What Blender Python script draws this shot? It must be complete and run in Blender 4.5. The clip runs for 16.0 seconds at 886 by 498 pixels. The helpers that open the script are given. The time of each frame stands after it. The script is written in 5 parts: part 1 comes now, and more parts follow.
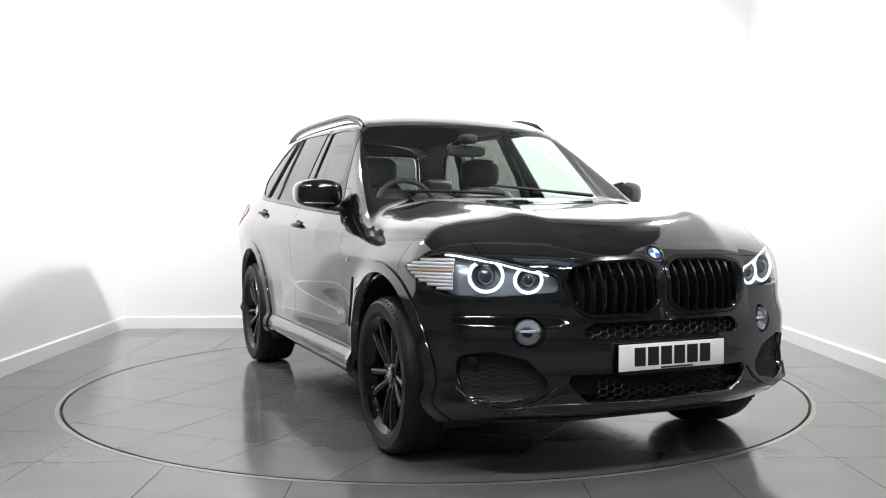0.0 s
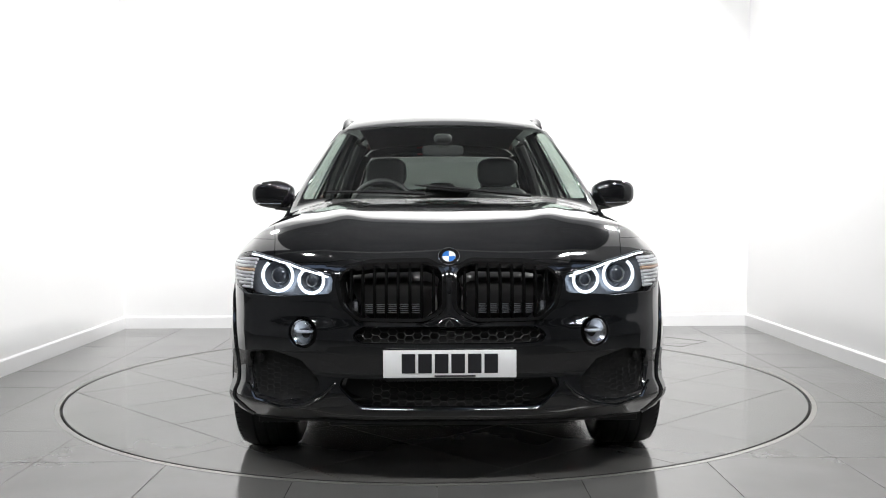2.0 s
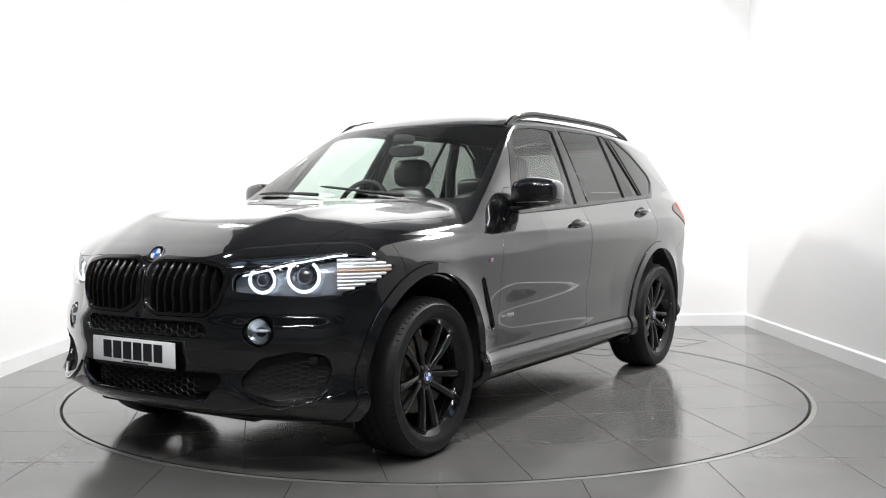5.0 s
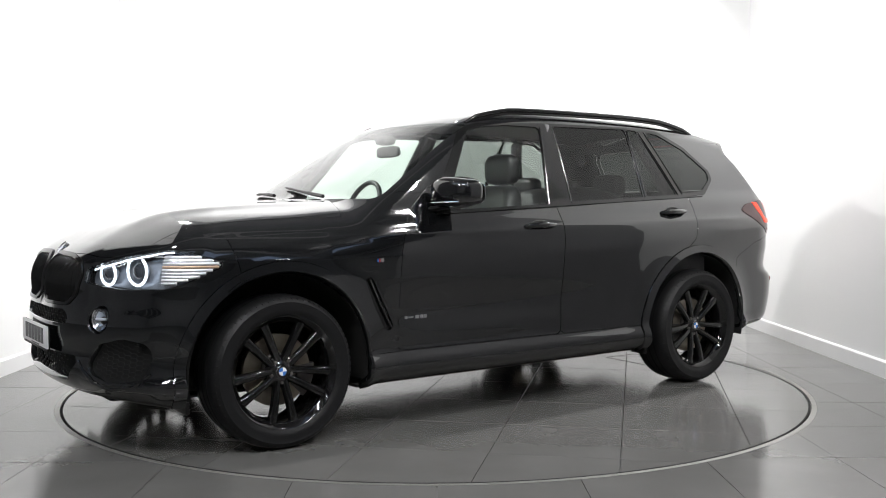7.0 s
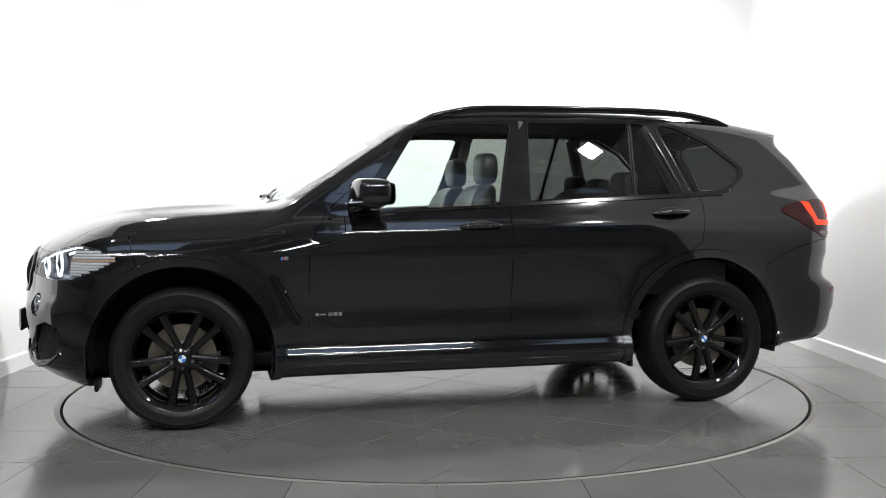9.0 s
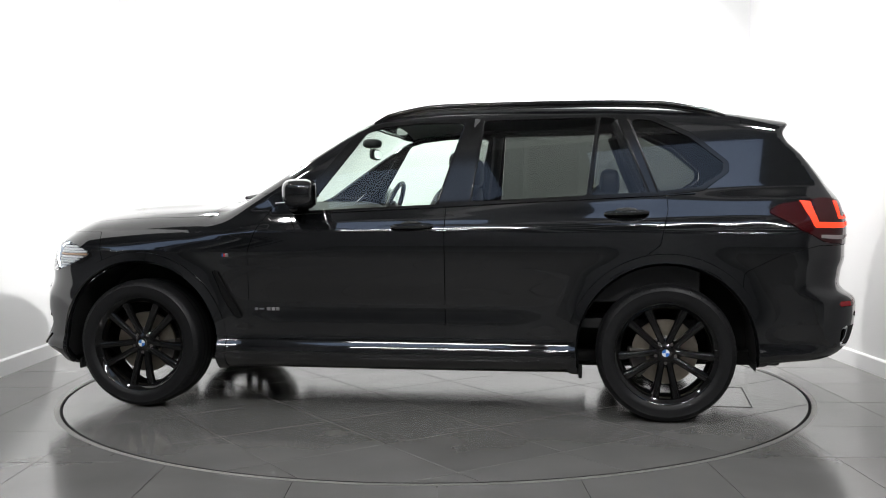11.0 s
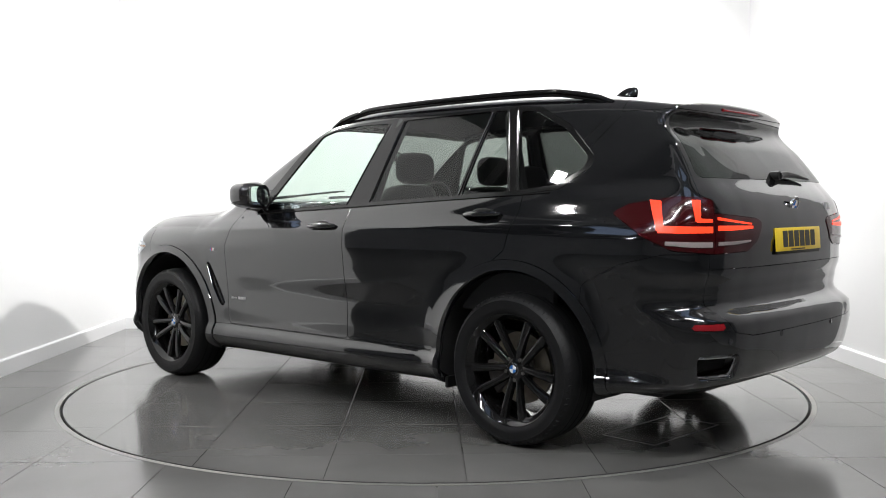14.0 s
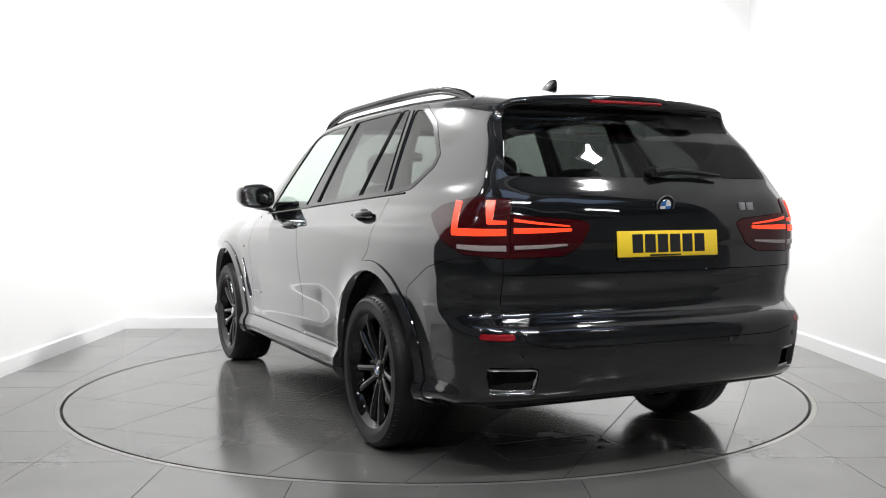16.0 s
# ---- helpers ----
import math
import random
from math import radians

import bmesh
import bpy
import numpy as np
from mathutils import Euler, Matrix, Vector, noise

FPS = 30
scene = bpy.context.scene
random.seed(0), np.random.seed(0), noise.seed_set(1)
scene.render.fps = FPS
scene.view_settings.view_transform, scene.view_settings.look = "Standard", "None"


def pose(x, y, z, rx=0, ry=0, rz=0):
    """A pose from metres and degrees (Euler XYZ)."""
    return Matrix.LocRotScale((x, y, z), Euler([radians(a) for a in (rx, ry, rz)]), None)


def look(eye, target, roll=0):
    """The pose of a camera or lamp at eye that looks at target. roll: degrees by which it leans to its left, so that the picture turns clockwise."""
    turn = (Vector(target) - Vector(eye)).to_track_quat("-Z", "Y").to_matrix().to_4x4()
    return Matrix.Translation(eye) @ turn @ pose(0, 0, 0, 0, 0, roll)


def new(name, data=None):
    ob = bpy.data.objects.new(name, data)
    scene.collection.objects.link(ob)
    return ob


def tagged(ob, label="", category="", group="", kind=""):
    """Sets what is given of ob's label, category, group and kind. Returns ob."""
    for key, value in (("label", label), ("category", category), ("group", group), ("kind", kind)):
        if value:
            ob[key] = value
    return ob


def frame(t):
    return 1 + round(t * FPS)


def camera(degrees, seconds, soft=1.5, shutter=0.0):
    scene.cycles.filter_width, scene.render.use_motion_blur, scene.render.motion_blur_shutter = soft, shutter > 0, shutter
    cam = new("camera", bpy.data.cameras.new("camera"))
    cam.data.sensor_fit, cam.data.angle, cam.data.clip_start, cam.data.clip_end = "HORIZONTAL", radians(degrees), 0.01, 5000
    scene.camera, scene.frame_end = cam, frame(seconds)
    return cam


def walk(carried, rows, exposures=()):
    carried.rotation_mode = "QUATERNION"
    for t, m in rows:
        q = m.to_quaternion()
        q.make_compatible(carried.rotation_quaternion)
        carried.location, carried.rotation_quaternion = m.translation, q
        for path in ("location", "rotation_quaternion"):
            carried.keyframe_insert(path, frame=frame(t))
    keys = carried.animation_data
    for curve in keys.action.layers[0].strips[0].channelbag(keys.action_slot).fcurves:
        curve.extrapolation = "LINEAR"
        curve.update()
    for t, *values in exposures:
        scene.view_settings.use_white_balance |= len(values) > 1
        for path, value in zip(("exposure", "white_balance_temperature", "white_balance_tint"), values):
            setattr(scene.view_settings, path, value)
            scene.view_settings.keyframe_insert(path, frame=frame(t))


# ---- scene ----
CX, CY = 0.086, 0.042            # the car's middle on the turntable
RATE, START = -11.0766, -67.612  # degrees a second, heading at the start
R_DISC = 2.266
HALF_W, BACK_Y = 2.96, 2.88

cam = camera(49.88, 16.0, soft=1.0)
EYE = pose(0, -6.140, 1.134, 90 - 2.492, 0.229, -0.430)
walk(cam, [(0, EYE), (16, EYE)], [(0, 0.0), (16, 0.0)])

# ---- world and lights ----
world = bpy.data.worlds.new("world")
scene.world = world
world.use_nodes = True
world.node_tree.nodes["Background"].inputs[0].default_value = (0.5, 0.55, 0.6, 1)
world.node_tree.nodes["Background"].inputs[1].default_value = 0.02


def area_lamp(name, m, sx, sy, watts, colour=(1, 0.99, 0.985)):
    d = bpy.data.lights.new(name, "AREA")
    d.shape, d.size, d.size_y, d.energy, d.color = "RECTANGLE", sx, sy, watts, colour
    ob = new(name, d)
    ob.matrix_world = m
    return ob


LAMPS = [  # eye, target, size, watts
    ((2.45, 1.2, 3.6), (-1.6, 1.0, 0.6), (0.16, 0.20), 212),
    ((-2.45, 1.2, 3.6), (1.6, 1.0, 0.6), (0.16, 0.20), 102),
    ((2.42, -1.85, 4.0), (-2.0, -0.6, 1.0), (0.16, 0.20), 60),
    ((-2.42, -1.85, 4.0), (2.0, -0.6, 1.0), (0.16, 0.20), 12),
    ((1.7, -5.2, 4.6), (0.6, 1.0, 0.8), (2.2, 0.10), 128),
    ((-1.7, -5.2, 4.6), (-0.6, 1.0, 0.8), (2.2, 0.10), 128),
]
for eye, target, size, watts in LAMPS:
    area_lamp("ceiling_light_lamp", look(eye, target), size[0], size[1], watts)


# ---- materials ----
def material(name, base, rough=0.5, metal=0.0, coat=0.0, emit=None, strength=0.0, var=0.0, scale=20.0, bump=0.0, bscale=200.0, spec=0.5, rvar=0.0):
    m = bpy.data.materials.new(name)
    m.use_nodes = True
    nt = m.node_tree
    b = nt.nodes["Principled BSDF"]
    b.inputs["Base Color"].default_value = (*base, 1)
    b.inputs["Roughness"].default_value = rough
    b.inputs["Metallic"].default_value = metal
    b.inputs["Coat Weight"].default_value = coat
    b.inputs["Coat Roughness"].default_value = 0.02
    b.inputs["Specular IOR Level"].default_value = spec
    if emit:
        b.inputs["Emission Color"].default_value = (*emit, 1)
        b.inputs["Emission Strength"].default_value = strength
    tc = nt.nodes.new("ShaderNodeTexCoord")
    if var or rvar:
        n = nt.nodes.new("ShaderNodeTexNoise")
        n.inputs["Scale"].default_value = scale
        n.inputs["Detail"].default_value = 6
        nt.links.new(tc.outputs["Object"], n.inputs["Vector"])
    if var:
        mix = nt.nodes.new("ShaderNodeMix")
        mix.data_type = "RGBA"
        mix.inputs[6].default_value = (*[c * (1 - var) for c in base], 1)
        mix.inputs[7].default_value = (*[min(1, c * (1 + var)) for c in base], 1)
        nt.links.new(n.outputs["Fac"], mix.inputs[0])
        nt.links.new(mix.outputs[2], b.inputs["Base Color"])
    if rvar:
        mr = nt.nodes.new("ShaderNodeMapRange")
        mr.inputs[3].default_value, mr.inputs[4].default_value = max(0, rough - rvar), rough + rvar
        nt.links.new(n.outputs["Fac"], mr.inputs[0])
        nt.links.new(mr.outputs[0], b.inputs["Roughness"])
    if bump:
        n2 = nt.nodes.new("ShaderNodeTexNoise")
        n2.inputs["Scale"].default_value = bscale
        n2.inputs["Detail"].default_value = 3
        nt.links.new(tc.outputs["Object"], n2.inputs["Vector"])
        bp = nt.nodes.new("ShaderNodeBump")
        bp.inputs["Strength"].default_value = bump
        bp.inputs["Distance"].default_value = 0.002
        nt.links.new(n2.outputs["Fac"], bp.inputs["Height"])
        nt.links.new(bp.outputs[0], b.inputs["Normal"])
    return m


def glass(name, tint, base_gloss=0.05):
    m = bpy.data.materials.new(name)
    m.use_nodes = True
    nt = m.node_tree
    nt.nodes.clear()
    out = nt.nodes.new("ShaderNodeOutputMaterial")
    tr = nt.nodes.new("ShaderNodeBsdfTransparent")
    tr.inputs[0].default_value = (*tint, 1)
    gl = nt.nodes.new("ShaderNodeBsdfGlossy")
    gl.inputs["Roughness"].default_value = 0.01
    lw = nt.nodes.new("ShaderNodeLayerWeight")
    lw.inputs[0].default_value = 0.5
    pw = nt.nodes.new("ShaderNodeMath")
    pw.operation = "POWER"
    pw.inputs[1].default_value = 4.5
    nt.links.new(lw.outputs["Facing"], pw.inputs[0])
    fr = nt.nodes.new("ShaderNodeMath")
    fr.operation = "MULTIPLY_ADD"
    nt.links.new(pw.outputs[0], fr.inputs[0])
    fr.inputs[1].default_value = 0.9
    fr.inputs[2].default_value = base_gloss
    mx = nt.nodes.new("ShaderNodeMixShader")
    nt.links.new(fr.outputs[0], mx.inputs[0])
    nt.links.new(tr.outputs[0], mx.inputs[1])
    nt.links.new(gl.outputs[0], mx.inputs[2])
    nt.links.new(mx.outputs[0], out.inputs[0])
    return m


PAINT = material("black_paint", (0.0035, 0.0038, 0.0043), 0.07, coat=1.0, spec=0.42)
PAINT.node_tree.nodes["Principled BSDF"].inputs["Coat IOR"].default_value = 1.62
GLOSS = material("gloss_black", (0.005, 0.005, 0.005), 0.12, spec=0.5, rvar=0.04, scale=30)
PLASTIC = material("black_plastic", (0.007, 0.007, 0.007), 0.45, spec=0.35, var=0.2, scale=80, bump=0.1, bscale=700)
UNDER = material("underbody_grey", (0.006, 0.006, 0.006), 0.8, var=0.3, scale=12)
RUBBER = material("tyre_rubber", (0.006, 0.006, 0.0065), 0.5, spec=0.3, var=0.25, scale=25, bump=0.2, bscale=400, rvar=0.1)
RIM = material("rim_black", (0.003, 0.003, 0.003), 0.07, spec=0.55, rvar=0.04, scale=40)
CHROME = material("chrome", (0.75, 0.75, 0.76), 0.08, metal=1.0)
STEEL = material("brake_steel", (0.30, 0.27, 0.22), 0.42, metal=1.0, var=0.3, scale=30)
IRON = material("caliper_iron", (0.10, 0.095, 0.09), 0.5, metal=0.6, var=0.3, scale=40)
LEATHER = material("black_leather", (0.022, 0.022, 0.023), 0.42, var=0.2, scale=30, bump=0.25, bscale=500)
TRIM_IN = material("interior_trim", (0.02, 0.02, 0.021), 0.6, var=0.2, scale=50)
LINER = material("headliner_cloth", (0.03, 0.03, 0.031), 0.9, var=0.15, scale=90)
CLEAR = glass("clear_lens", (0.96, 0.97, 0.98))
GREEN = glass("green_tint_glass", (0.80, 0.88, 0.83), 0.06)
REAR_GLASS = glass("dark_rear_glass", (0.085, 0.095, 0.09), 0.045)
PRIVACY = glass("privacy_glass", (0.20, 0.215, 0.205), 0.045)
HALO = material("halo_light", (0.9, 0.9, 0.9), 0.3, emit=(0.82, 0.91, 1.0), strength=2.1)
SILVER = material("reflector_silver", (0.62, 0.64, 0.67), 0.16, metal=1.0, rvar=0.08, scale=60)
HOUSING = material("lamp_housing", (0.30, 0.33, 0.38), 0.26, metal=0.45, var=0.25, scale=18)
LAMPDARK = material("lamp_bezel", (0.62, 0.66, 0.72), 0.34, metal=0.35, var=0.2, scale=30)
PALE_RIB = material("pale_reflector_rib", (0.70, 0.71, 0.73), 0.3, metal=0.3, var=0.12, scale=60)
AMBER = material("amber_lens", (0.52, 0.36, 0.25), 0.25)
RED_LENS = material("red_lens", (0.032, 0.001, 0.002), 0.15, coat=0.5, spec=0.3, var=0.15, scale=60)
RED_GLOW = material("tail_glow", (0.12, 0.004, 0.003), 0.3, emit=(1.0, 0.062, 0.018), strength=1.35)
RED_REFL = material("red_reflector", (0.22, 0.006, 0.01), 0.2, coat=0.5, bump=0.4, bscale=75)
WHITE_LENS = material("white_lens", (0.30, 0.26, 0.26), 0.25, coat=0.5)
PLATE_W = material("plate_white", (0.80, 0.80, 0.80), 0.35, var=0.03, scale=40)
PLATE_Y = material("plate_yellow", (0.78, 0.55, 0.03), 0.35, var=0.03, scale=40)
INK = material("plate_ink", (0.012, 0.012, 0.014), 0.4)
BLUE = material("badge_blue", (0.03, 0.16, 0.50), 0.2, coat=1.0)
WHITE_B = material("badge_white", (0.75, 0.76, 0.78), 0.2, coat=1.0)
RED_B = material("stripe_red", (0.5, 0.03, 0.03), 0.3)
MIRROR = material("mirror_glass", (0.8, 0.82, 0.83), 0.01, metal=1.0)
SILVER_TXT = material("script_silver", (0.55, 0.55, 0.56), 0.3, metal=1.0)
WALL = material("white_wall_paint", (0.84, 0.84, 0.835), 0.6, var=0.012, scale=1.5, bump=0.06, bscale=120)
SKIRT = material("white_skirting_gloss", (0.82, 0.82, 0.82), 0.3, var=0.02, scale=4)
GREYPANEL = material("reflection_dimmer_grey", (0.30, 0.30, 0.305), 0.6, var=0.08, scale=2)
DARKWALL = material("hall_cladding", (0.44, 0.44, 0.45), 0.7, var=0.2, scale=2)
DARKROOF = material("hall_roof", (0.22, 0.224, 0.235), 0.8, var=0.2, scale=2)
HALLFLOOR = material("hall_floor_concrete", (0.16, 0.16, 0.155), 0.5, var=0.2, scale=3)
LED = material("led_diffuser", (0.9, 0.9, 0.9), 0.5, emit=(1, 0.98, 0.95), strength=9.0)
TUBE = material("batten_glow", (0.9, 0.9, 0.9), 0.5, emit=(0.95, 0.98, 1.0), strength=190.0)
GROUT = material("grout", (0.062, 0.061, 0.058), 0.7, var=0.2, scale=60)
RINGM = material("brushed_ring", (0.26, 0.256, 0.24), 0.36, metal=0.45, var=0.2, scale=20, rvar=0.1)
BLACKGAP = material("gap_black", (0.004, 0.004, 0.004), 0.9)


def tile_material():
    m = material("polished_grey_tile", (0.20, 0.195, 0.185), 0.11, spec=0.42)
    nt = m.node_tree
    b = nt.nodes["Principled BSDF"]
    oi = nt.nodes.new("ShaderNodeObjectInfo")
    tc = nt.nodes.new("ShaderNodeTexCoord")
    add = nt.nodes.new("ShaderNodeVectorMath")
    add.operation = "ADD"
    nt.links.new(tc.outputs["Object"], add.inputs[0])
    nt.links.new(oi.outputs["Random"], add.inputs[1])
    n = nt.nodes.new("ShaderNodeTexNoise")
    n.inputs["Scale"].default_value, n.inputs["Detail"].default_value = 3.0, 8
    nt.links.new(add.outputs[0], n.inputs["Vector"])
    n2 = nt.nodes.new("ShaderNodeTexNoise")
    n2.inputs["Scale"].default_value, n2.inputs["Detail"].default_value = 120.0, 2
    nt.links.new(add.outputs[0], n2.inputs["Vector"])
    ramp = nt.nodes.new("ShaderNodeMix")
    ramp.data_type = "RGBA"
    ramp.inputs[6].default_value = (0.106, 0.104, 0.100, 1)
    ramp.inputs[7].default_value = (0.145, 0.143, 0.138, 1)
    a = nt.nodes.new("ShaderNodeMath")
    a.operation = "MULTIPLY_ADD"
    nt.links.new(oi.outputs["Random"], a.inputs[0])
    a.inputs[1].default_value = 0.35
    nt.links.new(n.outputs["Fac"], a.inputs[2])
    a2 = nt.nodes.new("ShaderNodeMath")
    a2.operation = "MULTIPLY_ADD"
    nt.links.new(n2.outputs["Fac"], a2.inputs[0])
    a2.inputs[1].default_value = 0.08
    nt.links.new(a.outputs[0], a2.inputs[2])
    sub = nt.nodes.new("ShaderNodeMath")
    sub.operation = "SUBTRACT"
    sub.use_clamp = True
    nt.links.new(a2.outputs[0], sub.inputs[0])
    sub.inputs[1].default_value = 0.22
    nt.links.new(sub.outputs[0], ramp.inputs[0])
    nt.links.new(ramp.outputs[2], b.inputs["Base Color"])
    mr = nt.nodes.new("ShaderNodeMapRange")
    mr.inputs[3].default_value, mr.inputs[4].default_value = 0.09, 0.19
    nt.links.new(n.outputs["Fac"], mr.inputs[0])
    nt.links.new(mr.outputs[0], b.inputs["Roughness"])
    return m


TILE = tile_material()


# ---- mesh helpers ----
def mesh_ob(name, verts, faces, mat, parent=None, label="", smooth=False, normals=None):
    me = bpy.data.meshes.new(name)
    me.from_pydata([tuple(map(float, v)) for v in verts], [], [list(map(int, f)) for f in faces])
    for m in (mat if isinstance(mat, (list, tuple)) else [mat]):
        me.materials.append(m)
    if smooth:
        me.polygons.foreach_set("use_smooth", [True] * len(me.polygons))
    me.update()
    if normals is not None:
        me.normals_split_custom_set_from_vertices([tuple(map(float, n)) for n in normals])
    ob = new(name, me)
    ob.parent = parent
    if label:
        ob["label"] = label
    return ob


def part(name, bm, mat, parent, label="", smooth=True, angle=40):
    me = bpy.data.meshes.new(name)
    bm.normal_update()
    for f in bm.faces:
        f.smooth = smooth
    for e in bm.edges:
        if len(e.link_faces) == 2 and e.calc_face_angle(0) > radians(angle):
            e.smooth = False
    bm.to_mesh(me)
    bm.free()
    for m in (mat if isinstance(mat, (list, tuple)) else [mat]):
        me.materials.append(m)
    ob = new(name, me)
    ob.parent = parent
    if label:
        ob["label"] = label
    return ob


def empty(name, parent=None, m=None):
    ob = new(name)
    ob.empty_display_size = 0.2
    ob.parent = parent
    if m is not None:
        ob.matrix_basis = m
    return ob


def add_box(bm, c, s, bevel=0.0, m=None, seg=2):
    t = Matrix.Translation(c) @ (m or Matrix()) @ Matrix.Diagonal((*s, 1))
    r = bmesh.ops.create_cube(bm, size=1, matrix=t)
    if bevel:
        es = list({e for v in r["verts"] for e in v.link_edges})
        bmesh.ops.bevel(bm, geom=es, offset=bevel, segments=seg, affect="EDGES", profile=0.5)
    return bm


def box(c, s, bevel=0.0, m=None, seg=2):
    return add_box(bmesh.new(), c, s, bevel, m, seg)


def add_lathe(bm, prof, axis="y", n=64, centre=(0, 0, 0), closed=False):
    """Spins (radius, height) pairs about the axis."""
    rings = []
    for r, h in prof:
        ring = []
        for i in range(n):
            a = 2 * math.pi * i / n
            p = (r * math.cos(a), h, r * math.sin(a)) if axis == "y" else ((h, r * math.cos(a), r * math.sin(a)) if axis == "x" else (r * math.cos(a), r * math.sin(a), h))
            ring.append(bm.verts.new(Vector(p) + Vector(centre)))
        rings.append(ring)
    pairs = list(zip(rings, rings[1:])) + ([(rings[-1], rings[0])] if closed else [])
    for a, b in pairs:
        for i in range(n):
            j = (i + 1) % n
            bm.faces.new((a[i], a[j], b[j], b[i]))
    return bm


def lathe(prof, axis="y", n=64, centre=(0, 0, 0), closed=False):
    bm = add_lathe(bmesh.new(), prof, axis, n, centre, closed)
    bmesh.ops.recalc_face_normals(bm, faces=bm.faces)
    return bm


def add_tube(bm, pts, r, n=8, closed=False, flat=1.0, up=(0, 0, 1)):
    pts = [Vector(p) for p in pts]
    rs = r if isinstance(r, (list, tuple)) else [r] * len(pts)
    rings = []
    for i, p in enumerate(pts):
        a = pts[i - 1] if i or closed else p
        b = pts[(i + 1) % len(pts)] if i < len(pts) - 1 or closed else p
        d = (b - a).normalized()
        s = d.cross(Vector(up))
        s = (s if s.length > 1e-4 else d.cross(Vector((1, 0, 0)))).normalized()
        u = s.cross(d).normalized()
        rings.append([bm.verts.new(p + rs[i] * (math.cos(2 * math.pi * k / n) * s + flat * math.sin(2 * math.pi * k / n) * u)) for k in range(n)])
    for a, b in list(zip(rings, rings[1:])) + ([(rings[-1], rings[0])] if closed else []):
        for k in range(n):
            bm.faces.new((a[k], a[(k + 1) % n], b[(k + 1) % n], b[k]))
    if not closed:
        bm.faces.new(rings[0][::-1])
        bm.faces.new(rings[-1])
    return bm


def tube(pts, r, n=8, closed=False, flat=1.0, up=(0, 0, 1)):
    bm = add_tube(bmesh.new(), pts, r, n, closed, flat, up)
    bmesh.ops.recalc_face_normals(bm, faces=bm.faces)
    return bm


def blob(c, s, e1=0.6, e2=0.6, nu=28, nv=16, warp=None):
    """A superellipsoid with half sizes s; small exponents make it boxy."""
    def f(w, e):
        return math.copysign(abs(w) ** e, w)
    bm = bmesh.new()
    rows = []
    for j in range(1, nv):
        v = -math.pi / 2 + math.pi * j / nv
        row = []
        for i in range(nu):
            u = 2 * math.pi * i / nu
            p = Vector((s[0] * f(math.cos(v), e1) * f(math.cos(u), e2), s[1] * f(math.cos(v), e1) * f(math.sin(u), e2), s[2] * f(math.sin(v), e1)))
            row.append(bm.verts.new((warp(p) if warp else p) + Vector(c)))
        rows.append(row)
    for a, b in zip(rows, rows[1:]):
        for i in range(nu):
            j = (i + 1) % nu
            bm.faces.new((a[i], a[j], b[j], b[i]))
    bm.faces.new(rows[0][::-1])
    bm.faces.new(rows[-1])
    return bm


def spline(pairs):
    """A smooth curve through (place, value) pairs."""
    xs, ys = (np.array(q, float) for q in zip(*sorted(pairs)))
    m = np.gradient(ys, xs)
    d = np.diff(ys) / np.diff(xs)
    for i in range(1, len(xs) - 1):
        if d[i - 1] * d[i] <= 0:
            m[i] = 0
    def at(x):
        x = np.clip(x, xs[0], xs[-1])
        i = np.clip(np.searchsorted(xs, x) - 1, 0, len(xs) - 2)
        h = xs[i + 1] - xs[i]
        t = (x - xs[i]) / h
        return (2 * t**3 - 3 * t**2 + 1) * ys[i] + (t**3 - 2 * t**2 + t) * h * m[i] + (-2 * t**3 + 3 * t**2) * ys[i + 1] + (t**3 - t**2) * h * m[i + 1]
    return at


def poly(points, r=0.0):
    """The signed distance to a polygon whose corners are rounded by r."""
    P = np.array(points, float)
    area = np.sum(P[:, 0] * np.roll(P[:, 1], -1) - np.roll(P[:, 0], -1) * P[:, 1])
    if area < 0:
        P = P[::-1]
    if r:  # shrink by r
        n = len(P)
        Q = []
        for i in range(n):
            a, b, c = P[i - 1], P[i], P[(i + 1) % n]
            u, w = (b - a) / np.linalg.norm(b - a), (c - b) / np.linalg.norm(c - b)
            n1, n2 = np.array([-u[1], u[0]]), np.array([-w[1], w[0]])
            k = n1 + n2
            Q.append(b + r * k * 2 / max(k @ k, 0.4) )
        P = np.array(Q)
    def at(x, y):
        d = np.full(np.shape(x), 1e9)
        s = np.ones(np.shape(x))
        for i in range(len(P)):
            a, b = P[i], P[i - 1]
            e = b - a
            wx, wy = x - a[0], y - a[1]
            t = np.clip((wx * e[0] + wy * e[1]) / (e @ e), 0, 1)
            d = np.minimum(d, (wx - e[0] * t) ** 2 + (wy - e[1] * t) ** 2)
            c1, c2, c3 = y >= a[1], y < b[1], e[0] * wy > e[1] * wx
            s = np.where((c1 & c2 & c3) | (~c1 & ~c2 & ~c3), -s, s)
        return s * np.sqrt(d) - r
    return at


